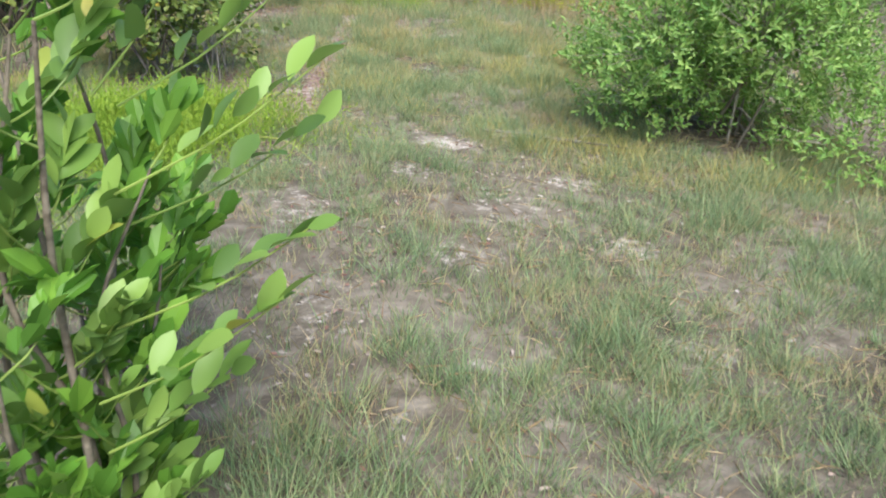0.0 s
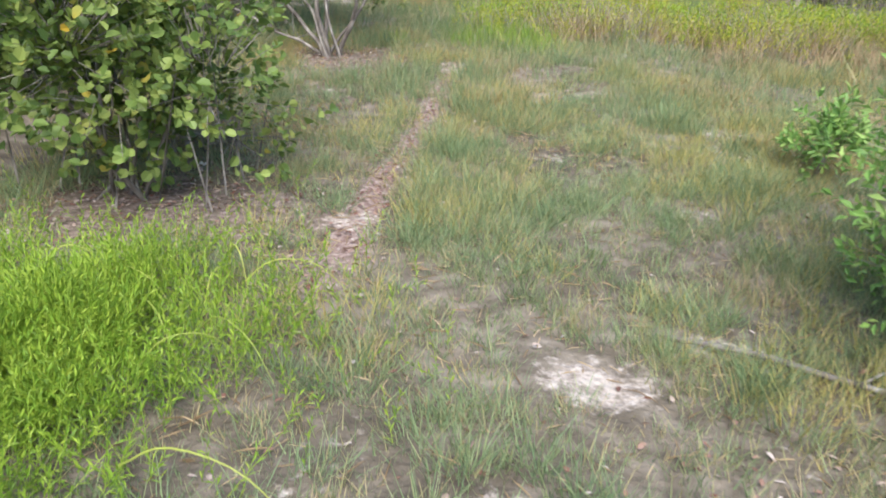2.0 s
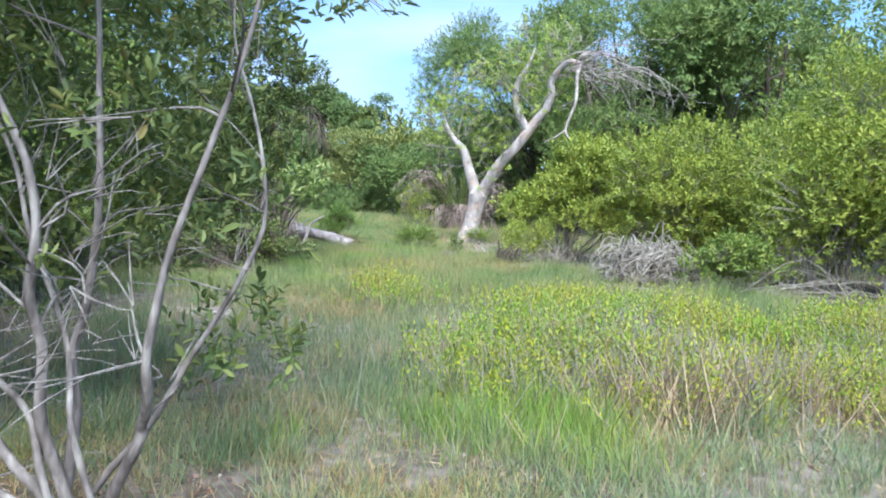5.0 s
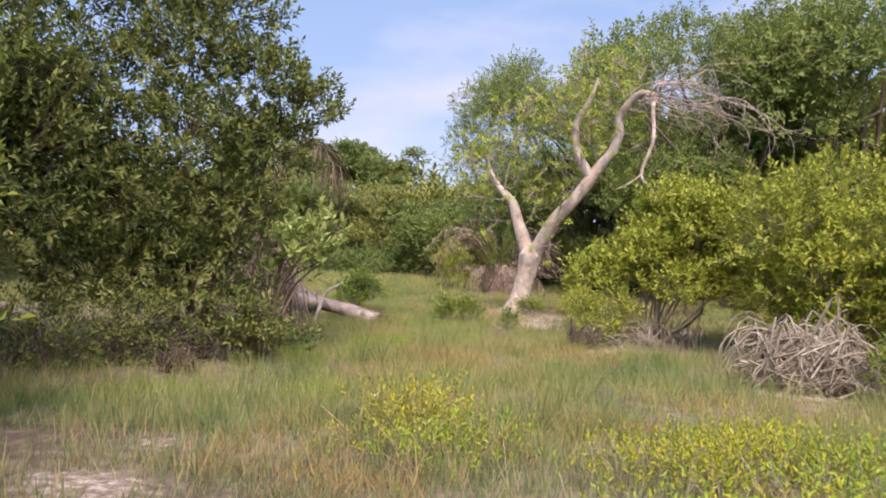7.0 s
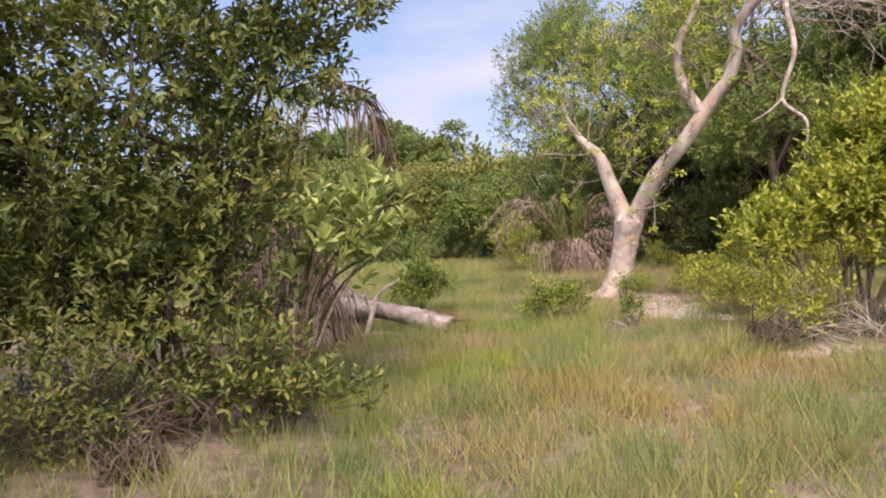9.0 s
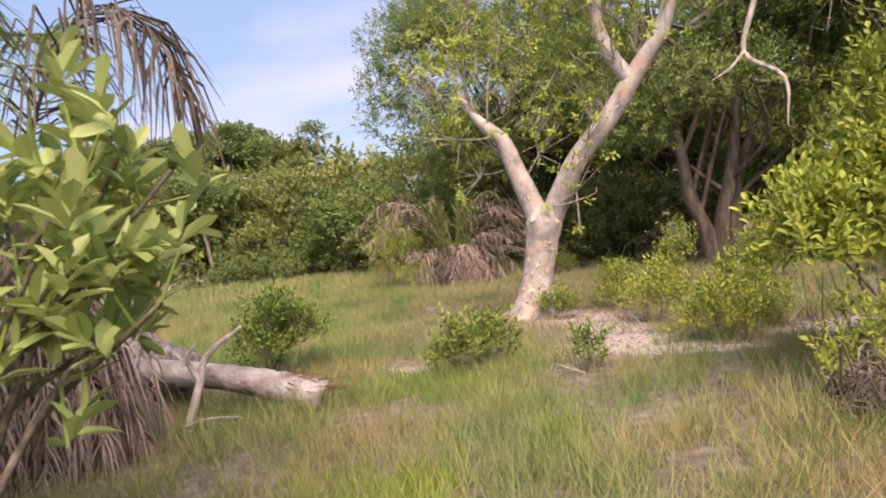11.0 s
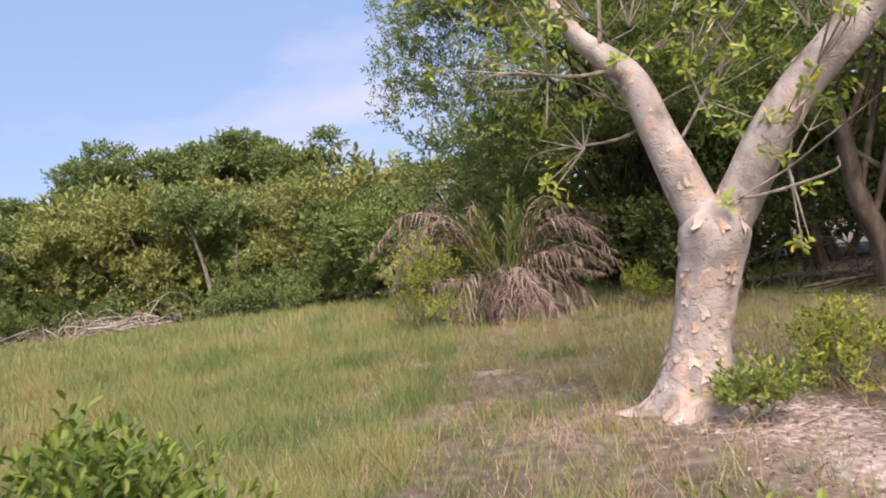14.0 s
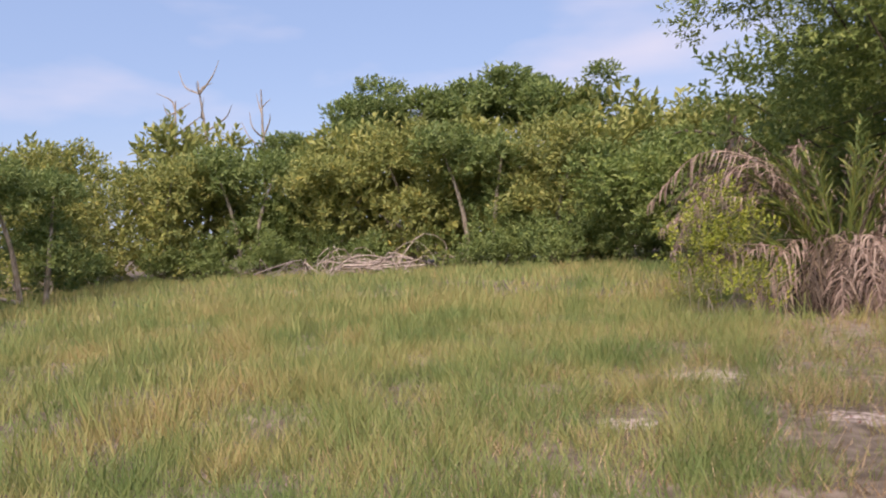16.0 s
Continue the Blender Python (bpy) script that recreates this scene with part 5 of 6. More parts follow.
    extra, _ = lobed(rng, [(-2.7, 28.0, 3.7, 0.9, 0.8, 0.8), (-1.7, 27.7, 3.5, 0.8, 0.7, 0.9), (-3.2, 28.1, 2.7, 0.55, 0.5, 0.5), (-1.0, 27.4, 4.7, 0.9, 0.8, 0.7), (-2.2, 27.9, 4.4, 0.9, 0.8, 0.6), (-1.9, 27.6, 2.6, 0.35, 0.3, 0.35), (-3.0, 28.0, 3.5, 0.7, 0.6, 0.6), (-0.5, 27.4, 5.4, 0.9, 0.7, 0.6), (-0.9, 27.4, 4.2, 0.7, 0.6, 0.6)], 500, 0.15)
    hub = np.array([q for q in tips])
    hub = hub[np.argmin(((extra[:, None] - hub[None]) ** 2).sum(-1), 1)]
    tw = Soup()
    sticks(tw, hub, extra, 0.007, 0.003)
    part("twigwork", tw, M_DEAD, top, "thin pinkish twigs")["kind"] = "stuff"
    tp = np.vstack([tp, extra])
    tp = tp[tp[:, 0] < 0.3]
    sp = Soup()
    sprigs(sp, tp, unit(rng.normal(0, 0.6, tp.shape) + UP * 0.2), 7, 0.072, 0.032, 0.10, rng, True, 0.7, (1.8, 1.2))
    part("crown", sp, M_LEAF_TREE, top, "sparse yellow-green leaves")
    # dead crown on the far limb: pale crooked branches that hang down
    sp = Soup()
    tube(sp, [(0.4, 26.75, 4.62), (0.3, 26.3, 4.3), (0.25, 25.8, 3.6), (0.05, 25.75, 2.95), (0.2, 25.2, 2.55), (0.1, 25.0, 2.05)], [0.045, 0.04, 0.032, 0.026, 0.02, 0.008], 7, 26, rough=0.06)
    tube(sp, [(0.05, 25.75, 2.95), (-0.2, 25.5, 2.75), (-0.45, 25.4, 2.62)], [0.02, 0.014, 0.006], 6, 9)
    for i in range(30):
        p = np.array((rng.uniform(-0.1, 0.9), rng.uniform(26.4, 26.9), rng.uniform(4.3, 4.85)))
        e = np.array((p[0] + rng.uniform(0.2, 2.2), rng.uniform(25.4, 27.0), 0))
        e[2] = 4.85 - 0.45 * (e[0] - 0.4) + rng.normal(0, 0.35)
        m1 = p * 0.66 + e * 0.34 + UP * rng.uniform(0.0, 0.4) + rng.normal(0, 0.12, 3)
        m2 = p * 0.3 + e * 0.7 + UP * rng.uniform(0.0, 0.35) + rng.normal(0, 0.14, 3)
        r = rng.uniform(0.006, 0.02)
        c = tube(sp, [p, m1, m2, e, e + np.array((rng.uniform(-0.15, 0.3), rng.normal(0, 0.1), -rng.uniform(0.1, 0.55)))], [r, r * 0.85, r * 0.6, r * 0.4, r * 0.15], 5, 16, rough=0.05)
        for g in range(7):
            q = c[rng.integers(3, 16)]
            q2 = q + rng.normal(0, 0.2, 3) - UP * 0.08
            tube(sp, [q, (q + q2) / 2 + rng.normal(0, 0.06, 3), q2], [r * 0.4, r * 0.3, r * 0.12], 4, 5)
    part("dead_limb", sp, M_DEAD, top, "pale dead crooked branches")


pale_tree()


# ---- palms ----
def frond(top, name, pts, length, n, rng, mat, label, r=0.012, hang=0.4, angle=0.7, w=0.022):
    """A feather leaf: a midrib through pts, and under it n pairs of narrow leaflets."""
    c = spline(pts, max(n, 12))
    rib = Soup()
    tube(rib, pts, np.linspace(r, r * 0.25, len(pts)), 5, 14)
    rib = part(name, rib, mat, top, label)
    t = unit(np.gradient(c, axis=0))
    m = len(c)
    s = np.linspace(0, 1, m)
    ln = length * (0.35 + 0.65 * np.sin(np.clip(s * 1.05, 0, 1) * math.pi * 0.93 + 0.12))
    side = unit(np.cross(t, UP + rng.normal(0, 0.15, t.shape)))
    soup = Soup()
    for sg in (1, -1):
        d = unit(t * angle + sg * side * 0.8 + rng.normal(0, 0.20, t.shape) - UP * hang * 0.4)
        L = (ln * rng.uniform(0.6, 1.1, m))[:, None]
        mid = c + d * L * 0.5
        tip = c + d * L * 0.88 - UP * L * hang * rng.uniform(0.5, 1.3, m)[:, None]
        wd = unit(np.cross(d, rng.normal(size=(m, 3)) * 0.5 + UP)) * w * 0.5
        v = np.stack([c - wd * 0.6, c + wd * 0.6, mid + wd, mid - wd, tip + wd * 0.15, tip - wd * 0.15], 1)
        keep = (s > 0.16) & (rng.uniform(size=m) > 0.06)
        soup.add(v[keep], (np.arange(keep.sum()) * 6)[:, None, None] + np.array([[0, 1, 2, 3], [3, 2, 4, 5]])[None])
    part("leaflet_fringe", soup, mat, rib)["kind"] = "stuff"


def young_palm():
    """The palm beside the thicket: a short stem hidden in a skirt of dead hanging fronds."""
    rng = np.random.default_rng(131)
    x, y = -6.05, 22.55
    z0 = float(ground_z(x, y))
    top = thing("palm_tree", x, y, "young palm with a skirt of dead brown hanging fronds", "palm")
    sp = Soup()
    tube(sp, [(x, y, z0 - 0.05), (x + 0.03, y, 0.9), (x, y, 1.75)], [0.17, 0.14, 0.12], 12, 16, rough=0.06)
    part("trunk", sp, M_BARK_DARK, top, smooth=True)
    for i in range(40):
        a = rng.uniform(-2.6, 0.9) if i < 32 else rng.uniform(0, 6.28)
        q = rng.uniform(0.28, 0.75)
        h = rng.uniform(0.8, 1.6)
        ca, sa = math.cos(a), math.sin(a)
        pts = [(x + ca * 0.1, y + sa * 0.1, h), (x + ca * q * 0.75, y + sa * q * 0.75, h + rng.uniform(-0.1, 0.1)), (x + ca * q, y + sa * q, h * 0.5), (x + ca * (q + rng.uniform(-0.1, 0.25)), y + sa * (q + 0.1), z0 + rng.uniform(0.02, 0.25))]
        frond(top, "dead_frond", pts, rng.uniform(0.35, 0.5), 34, rng, M_FROND_DEAD if i % 4 else M_FROND_DARK, "dry brown hanging frond", 0.010, 0.8, 0.8, 0.014)
    for pts, mat, lab in (([(x, y, 1.75), (-5.8, 22.4, 2.45), (-5.4, 22.3, 2.98), (-5.0, 22.2, 2.85), (-4.72, 22.1, 2.3)], M_FROND_DARK, "arched half-dead brown frond"),
                          ([(x, y, 1.75), (-6.55, 22.3, 2.5), (-6.4, 22.0, 3.0), (-6.0, 21.8, 3.1), (-5.65, 21.7, 2.8)], M_FROND_GREEN, "green frond"),
                          ([(x, y, 1.75), (-6.4, 22.5, 2.5), (-6.9, 22.4, 3.0), (-7.4, 22.3, 3.0)], M_FROND_GREEN, "green frond"),
                          ([(x, y, 1.75), (-6.1, 22.9, 2.6), (-6.2, 23.4, 3.2), (-6.3, 24.0, 3.3)], M_FROND_GREEN, "green frond"),
                          ([(x, y, 1.75), (-6.5, 22.2, 2.4), (-6.7, 21.8, 2.9), (-6.9, 21.3, 2.8)], M_FROND_GREEN, "green frond")):
        frond(top, "frond", pts, 0.75, 100, rng, mat, lab, 0.016, 0.75 if "arched" in lab else 0.3, 0.75, 0.02)


young_palm()


def dry_palm():
    rng = np.random.default_rng(132)
    x, y = -3.15, 37.1
    z0 = float(ground_z(x, y))
    top = thing("palm_tree", x, y, "stemless palm with many dead brown fronds around green ones", "palm")
    sp = Soup()
    tube(sp, [(x, y, z0 - 0.05), (x, y, 0.5), (x, y, 0.9)], [0.4, 0.36, 0.15], 12, 10, rough=0.08)
    part("trunk", sp, M_BARK_DARK, top, smooth=True)
    def dead(pts, ln, hang, ang):
        frond(top, "dead_frond", pts, ln * 1.15, 54, rng, M_FROND_DEAD if rng.uniform() < 0.7 else M_FROND_DARK, "dry pinkish brown drooping frond", 0.014, hang, ang, 0.018)

    # arches to both sides
    for i in range(32):
        side = -1 if i % 2 else 1
        a = rng.uniform(-0.7, 0.45)
        dx, dy = side * math.cos(a), math.sin(a)
        h, q = rng.uniform(0.4, 2.1), rng.uniform(1.4, 2.4) + (0.35 if side < 0 else 0)
        pts = [(x + dx * 0.15, y + dy * 0.15, 0.6), (x + dx * q * 0.35, y + dy * q * 0.35, 0.55 + h * 0.7), (x + dx * q * 0.7, y + dy * q * 0.7, 0.55 + h * 0.85), (x + dx * q, y + dy * q, 0.5 + h * rng.uniform(0.35, 0.75))]
        dead(pts, rng.uniform(0.3, 0.48), rng.uniform(0.2, 0.6), rng.uniform(0.5, 1.0))
    # a low skirt in front
    for i in range(20):
        a = -math.pi / 2 + rng.uniform(-1.2, 1.2)
        dx, dy = math.cos(a), math.sin(a)
        h, q = rng.uniform(0.25, 0.8), rng.uniform(0.7, 1.7)
        pts = [(x + dx * 0.2, y + dy * 0.2, 0.55), (x + dx * q * 0.5, y + dy * q * 0.5, 0.45 + h * 0.8), (x + dx * q * 0.9, y + dy * q * 0.9, 0.3 + h * 0.4), (x + dx * q * 1.1, y + dy * q * 1.1, z0 + 0.03)]
        dead(pts, rng.uniform(0.3, 0.45), rng.uniform(0.3, 0.8), 0.8)
    # old fronds that hang down from behind
    for i in range(7):
        ox = x + rng.uniform(-1.7, 1.9)
        oz = rng.uniform(1.7, 2.7)
        pts = [(x, y + 0.3, 0.9), (x * 0.5 + ox * 0.5, y + 0.45, oz * 0.8), (ox, y + 0.4, oz), (ox + (ox - x) * 0.3, y + 0.2, oz - rng.uniform(0.5, 1.1))]
        dead(pts, rng.uniform(0.35, 0.5), 0.5, 0.6)
    # the upright fan of living fronds
    for i in range(26):
        th = rng.uniform(-1.05, 1.05)
        ln = rng.uniform(1.5, 2.3)
        dx, dy, dz = math.sin(th), rng.uniform(-0.35, 0.15), math.cos(th)
        pts = [(x + dx * 0.06, y - 0.35, 0.4), (x + dx * ln * 0.45, y - 0.35 + dy * ln * 0.4, 0.4 + dz * ln * 0.5), (x + dx * ln * 0.8, y - 0.35 + dy * ln * 0.8, 0.42 + dz * ln * 0.8), (x + dx * ln * 1.12, y - 0.35 + dy * ln, 0.4 + dz * ln * 0.95)]
        frond(top, "frond", pts, 0.42, 46, rng, M_FROND_GREEN, "olive green upright frond", 0.02, 0.08, 1.1, 0.018)


dry_palm()


# ---- broad-leaved shrub next to the young palm ----
def broad_shrub():
    rng = np.random.default_rng(141)
    x, y = -4.30, 19.42
    top = thing("shrub", x, y, "broad-leaved grey-green shrub beside the young palm", "shrub")
    z0 = float(ground_z(x, y))
    tips = []
    for i in range(16):
        e = np.array((x + rng.uniform(-0.6, 0.4), y + rng.uniform(-0.3, 0.3), z0 + rng.uniform(1.15, 1.6)))
        b0 = np.array((x - 0.55 + rng.normal(0, 0.08), y + 0.1 + rng.normal(0, 0.1), z0 - 0.03))
        sp = Soup()
        c = tube(sp, [b0, b0 * 0.6 + e * 0.4 + UP * 0.3 + rng.normal(0, 0.06, 3), e], [0.02, 0.013, 0.006], 6, 14)
        part("stem", sp, M_BARK_STEM, top, smooth=True)
        for g in range(6):
            p = c[rng.integers(10, 14)]
            e2 = p + unit(rng.normal(0, 0.8, 3) + UP * 0.4) * rng.uniform(0.08, 0.26)
            tips.append((p, e2))
    sp = Soup()
    sticks(sp, np.array([p for p, q in tips]), np.array([q for p, q in tips]), 0.006, 0.003)
    part("twigwork", sp, M_STEM_GREEN, top)
    pos = np.array([q for p, q in tips])
    sp = Soup()
    sprigs(sp, pos, unit(rng.normal(0, 0.5, pos.shape) + UP * 0.8), 8, 0.105, 0.046, 0.10, rng, True, 0.6, (1.2, 0.3))
    part("crown", sp, M_LEAF_BROAD, top)


broad_shrub()


# ---- dead wood ----
def fallen_log():
    rng = np.random.default_rng(151)
    top = thing("log", -4.9, 23.7, "pale weathered fallen log with frayed end in the grass", "log")
    sp = Soup()
    tube(sp, [(-6.5, 24.3, 0.50), (-5.9, 24.05, 0.46), (-5.3, 23.82, 0.40), (-4.8, 23.62, 0.31), (-4.38, 23.45, 0.20)], [0.10, 0.115, 0.105, 0.12, 0.135], 18, 46, rough=0.045, caps=True)
    part("trunk", sp, M_LOG, top, smooth=True)
    sp = Soup()
    n = 110
    s = rng.uniform(0.55, 1.0, n)
    a = np.array((-5.3, 23.82, 0.45)) * (1 - s[:, None]) + np.array((-4.35, 23.42, 0.28)) * s[:, None] + rng.normal(0, 0.05, (n, 3))
    d = np.array((0.85, -0.3, -0.25)) + rng.normal(0, 0.25, (n, 3))
    sticks(sp, a, a + unit(d) * rng.uniform(0.12, 0.4, n)[:, None], 0.004, 0.002)
    part("fibre_fringe", sp, M_STRAW, top, "frayed dry fibres")
    sp = Soup()
    tube(sp, [(-5.42, 23.25, 0.05), (-5.35, 23.5, 0.42), (-5.3, 23.6, 0.62), (-5.05, 23.75, 0.80)], [0.035, 0.032, 0.028, 0.012], 7, 16, rough=0.05)
    tube(sp, [(-5.35, 23.5, 0.42), (-5.45, 23.55, 0.6), (-5.38, 23.6, 0.72)], [0.025, 0.02, 0.01], 6, 8)
    part("branch", sp, M_DEAD, top, "pale forked dead branch")
    sp = Soup()
    tube(sp, [(-5.4, 23.2, 0.14), (-5.2, 23.15, 0.2), (-4.95, 23.2, 0.17), (-4.8, 23.15, 0.1)], [0.015, 0.013, 0.01, 0.005], 5, 12)
    part("branch", sp, M_DEAD, top)
    b = thing("stump", -6.1, 24.5, "dark brown rotten palm butt lying behind the log", "stump")
    sp = Soup()
    tube(sp, [(-6.9, 24.9, 0.75), (-6.3, 24.65, 0.55), (-5.75, 24.4, 0.32)], [0.20, 0.22, 0.24], 18, 30, rough=0.09, caps=True)
    part("butt", sp, M_BARK_MID, b, smooth=True)
    for i in range(9):
        s = rng.uniform(0.1, 0.9)
        c = np.array((-6.9, 24.9, 0.95)) * (1 - s) + np.array((-5.75, 24.4, 0.55)) * s
        e = c + np.array((rng.uniform(0.1, 0.5), rng.uniform(-0.45, -0.2), 0))
        e[2] = float(ground_z(e[0], e[1])) + 0.05
        frond(b, "dead_frond", [c + np.array((-0.3, 0.1, 0.02)), c, (c + e) / 2 + np.array((0.08, -0.1, 0.08)), e], 0.28, 30, rng, M_FROND_DEAD if i % 2 else M_FROND_DARK, "dry brown palm frond", 0.010, 0.5, 0.8, 0.014)


fallen_log()


def tangle(name, x, y, r, h, n, seed, label, category, mat=None, arch=0.6, thick=0.018, bold=0):
    """A heap of arching dead twigs."""
    rng = np.random.default_rng(seed)
    top = thing(name, x, y, label, category)
    mat = mat or M_DEAD
    z0 = float(ground_z(x, y))
    for i in range(n):
        a = rng.uniform(0, 6.28)
        b = a + rng.uniform(0.6, 2.4)
        ra, rb = r * rng.uniform(0.3, 1.0), r * rng.uniform(0.4, 1.15)
        p = np.array((x + math.cos(a) * ra, y + math.sin(a) * ra * 0.8, z0 + rng.uniform(-0.02, 0.5) * h))
        e = np.array((x + math.cos(b) * rb, y + math.sin(b) * rb * 0.8, z0 + rng.uniform(-0.02, 0.3) * h))
        m = (p + e) / 2 + UP * h * arch * rng.uniform(0.0, 1.2) + rng.normal(0, 0.10 * r + 0.01, 3)
        m2 = m * 0.4 + e * 0.6 + rng.normal(0, 0.10 * r, 3) + UP * 0.08 * h
        q = thick * rng.uniform(0.2, 1) ** 1.5 + 0.002 if i >= bold else 0.045 * rng.uniform(0.5, 1)
        sp = Soup()
        tube(sp, [p, m, m2, e], [q, q * 0.8, q * 0.55, q * 0.25], 4, 9, rough=0.08)
        part("branch", sp, mat, top)
    return top


tangle("brush_pile", 0.85, 18.95, 0.78, 0.85, 240, 161, "grey tangle of dead arching branches and roots", "brush pile", M_BARK_GREY, thick=0.013, arch=0.45, bold=4)
tangle("brush_pile", -15.9, 47.9, 2.2, 0.9, 60, 162, "pale dead branches lying before the thicket", "brush pile", thick=0.034, bold=4)
tangle("brush_pile", -19.5, 48.2, 2.0, 0.5, 30, 163, "grey dead branches lying before the thicket", "brush pile", M_BARK_MID, thick=0.03)
tangle("brush_pile", 2.8, 18.3, 1.2, 0.35, 60, 164, "grey dead twigs under the bushes", "brush pile", M_BARK_GREY, thick=0.007)
tangle("brush_pile", -0.4, 22.1, 0.7, 0.35, 60, 165, "grey dead twigs under the bush", "brush pile", M_BARK_GREY, thick=0.009)
tangle("dry_plant", -1.15, 21.6, 0.26, 0.35, 90, 166, "dry brown withered plant clump", "dry plant", M_FROND_DARK, thick=0.012)
tangle("dry_plant", -5.1, 17.95, 0.20, 0.22, 80, 167, "dry brown withered plant clump", "dry plant", M_FROND_DARK, thick=0.010)
tangle("brush_pile", -5.7, 18.6, 0.8, 0.4, 120, 168, "dead brown twigs at the foot of the thicket", "brush pile", M_BARK_DARK, thick=0.009)
tangle("brush_pile", -2.5, 7.3, 0.35, 0.3, 45, 169, "dead grey twigs under the shrub", "brush pile", M_BARK_GREY, thick=0.008)
# dark bark here puts the shade beneath the trees into the branches' colour
tangle("brush_pile", 3.2, 34.5, 2.6, 0.5, 70, 170, "fallen branches under the dark trees", "brush pile", M_BARK_DARK, thick=0.03)


def leaning_trunk():
    rng = np.random.default_rng(171)
    top = thing("dead_tree", 3.1, 16.7, "leaning grey dead tree trunk", "dead tree")
    sp = Soup()
    tube(sp, [(3.1, 16.7, 0.02), (3.25, 16.75, 0.7), (3.45, 16.8, 1.4), (3.75, 16.85, 2.3), (4.1, 16.9, 3.1)], [0.085, 0.07, 0.065, 0.055, 0.045], 10, 24, rough=0.05)
    part("trunk", sp, M_BARK_GREY, top, smooth=True)
    sp = Soup()
    tube(sp, [(3.6, 16.8, 1.8), (3.5, 16.7, 2.3), (3.6, 16.6, 2.9)], [0.03, 0.025, 0.01], 6, 10)
    part("branch", sp, M_DEAD, top)


leaning_trunk()


def scrap(x, y, r, seed, label):
    """A crumpled bit of plastic."""
    rng = np.random.default_rng(seed)
    top = thing("plastic_scrap", x, y, label, "litter")
    n = 7
    g = np.linspace(-1, 1, n)
    gx, gy = np.meshgrid(g, g, indexing="ij")
    v = np.stack([x + gx * r + rng.normal(0, r * 0.12, gx.shape), y + gy * r * 0.7 + rng.normal(0, r * 0.12, gx.shape), ground_z(x, y) + 0.06 + rng.normal(0, r * 0.35, gx.shape)], -1)
    i, j = np.meshgrid(np.arange(n - 1), np.arange(n - 1), indexing="ij")
    sp = Soup().add(v, np.stack([i * n + j, (i + 1) * n + j, (i + 1) * n + j + 1, i * n + j + 1], -1))
    part("sheet", sp, M_PAPER, top)


def fallen_stick():
    top = thing("stick", 0.75, 5.35, "thin grey-brown fallen stick on bare sand", "stick")
    sp = Soup()
    pts = [(0.22, 5.52), (0.55, 5.45), (0.85, 5.3), (1.25, 5.15)]
    tube(sp, [(a, b, float(ground_z(a, b)) + 0.03) for a, b in pts], [0.012, 0.014, 0.012, 0.006], 6, 16, rough=0.08, caps=True)
    part("shaft", sp, M_BARK_MID, top, smooth=True)
    sp = Soup()
    tube(sp, [(0.85, 5.3, float(ground_z(0.85, 5.3)) + 0.03), (0.97, 5.36, float(ground_z(0.97, 5.36)) + 0.06), (1.1, 5.37, float(ground_z(1.1, 5.37)) + 0.04)], [0.006, 0.005, 0.003], 5, 8)
    part("twig", sp, M_BARK_MID, top)


fallen_stick()
scrap(-3.04, 17.2, 0.03, 181, "crumpled white plastic scrap in the grass")
scrap(-2.3, 6.85, 0.022, 182, "crumpled white plastic scrap under the shrub")

# ---- dark trees behind the clearing ----
def forest_tree(x, y, h, spread, lobes, seed, label, trunks=2, mat=None, n=3600, length=0.13, width=0.055, lean=0.0, girth=1.0, forks=()):
    rng = np.random.default_rng(seed)
    z0 = float(ground_z(x, y))
    top = thing("tree", x, y, label, "tree", "tall trees of the wood")
    for i in range(trunks):
        e = np.array((x + rng.uniform(-0.45, 0.45) * spread + lean, y + rng.uniform(-0.3, 0.3) * spread, z0 + h * 0.75))
        b0 = np.array((x + rng.normal(0, 0.25), y + rng.normal(0, 0.15), z0 - 0.1))
        q = (b0 + e) / 2 + rng.normal(0, 0.25, 3)
        r = (0.08 + 0.007 * h) * girth
        path = [b0, b0 * 0.75 + q * 0.25 + rng.normal(0, 0.08, 3), q, e]
        if forks:
            path = [np.array(p) for p in forks[i]]
        sp = Soup()
        c = tube(sp, path, np.interp(np.linspace(0, 1, len(path)), (0, 0.33, 0.66, 1), (r * 1.25, r, r * 0.7, r * 0.25)), 10, 22, rough=0.05)
        part("trunk", sp, M_BARK_DARK, top, smooth=True)
        for g in range(9):
            sp = Soup()
            p = c[rng.integers(6, 21)]
            lb = lobes[rng.integers(len(lobes))]
            e2 = np.array(lb[:3]) + rng.normal(0, 0.3, 3)
            tube(sp, [p, (p + e2) / 2 + rng.normal(0, 0.25, 3), e2], [r * 0.4, r * 0.25, r * 0.08], 6, 10)
            part("limb", sp, M_BARK_DARK, top, smooth=True)
    pos, t = lobed(rng, lobes, n, 0.35, -0.7, 0.3)
    sp = Soup()
    sprigs(sp, pos, t, 8, length, width, length * 2.2, rng, False, 0.6, (1.3, 0.5))
    part("crown", sp, mat or M_LEAF_FOREST, top)
    return top


def cloud_lobes(rng, x, y, rx, ry, z0, z1, m, size):
    return [(x + rng.uniform(-1, 1) * rx, y + rng.uniform(-1, 1) * ry, rng.uniform(z0, z1), size * rng.uniform(0.7, 1.3), size * rng.uniform(0.7, 1.2), size * rng.uniform(0.5, 0.85)) for _ in range(m)]


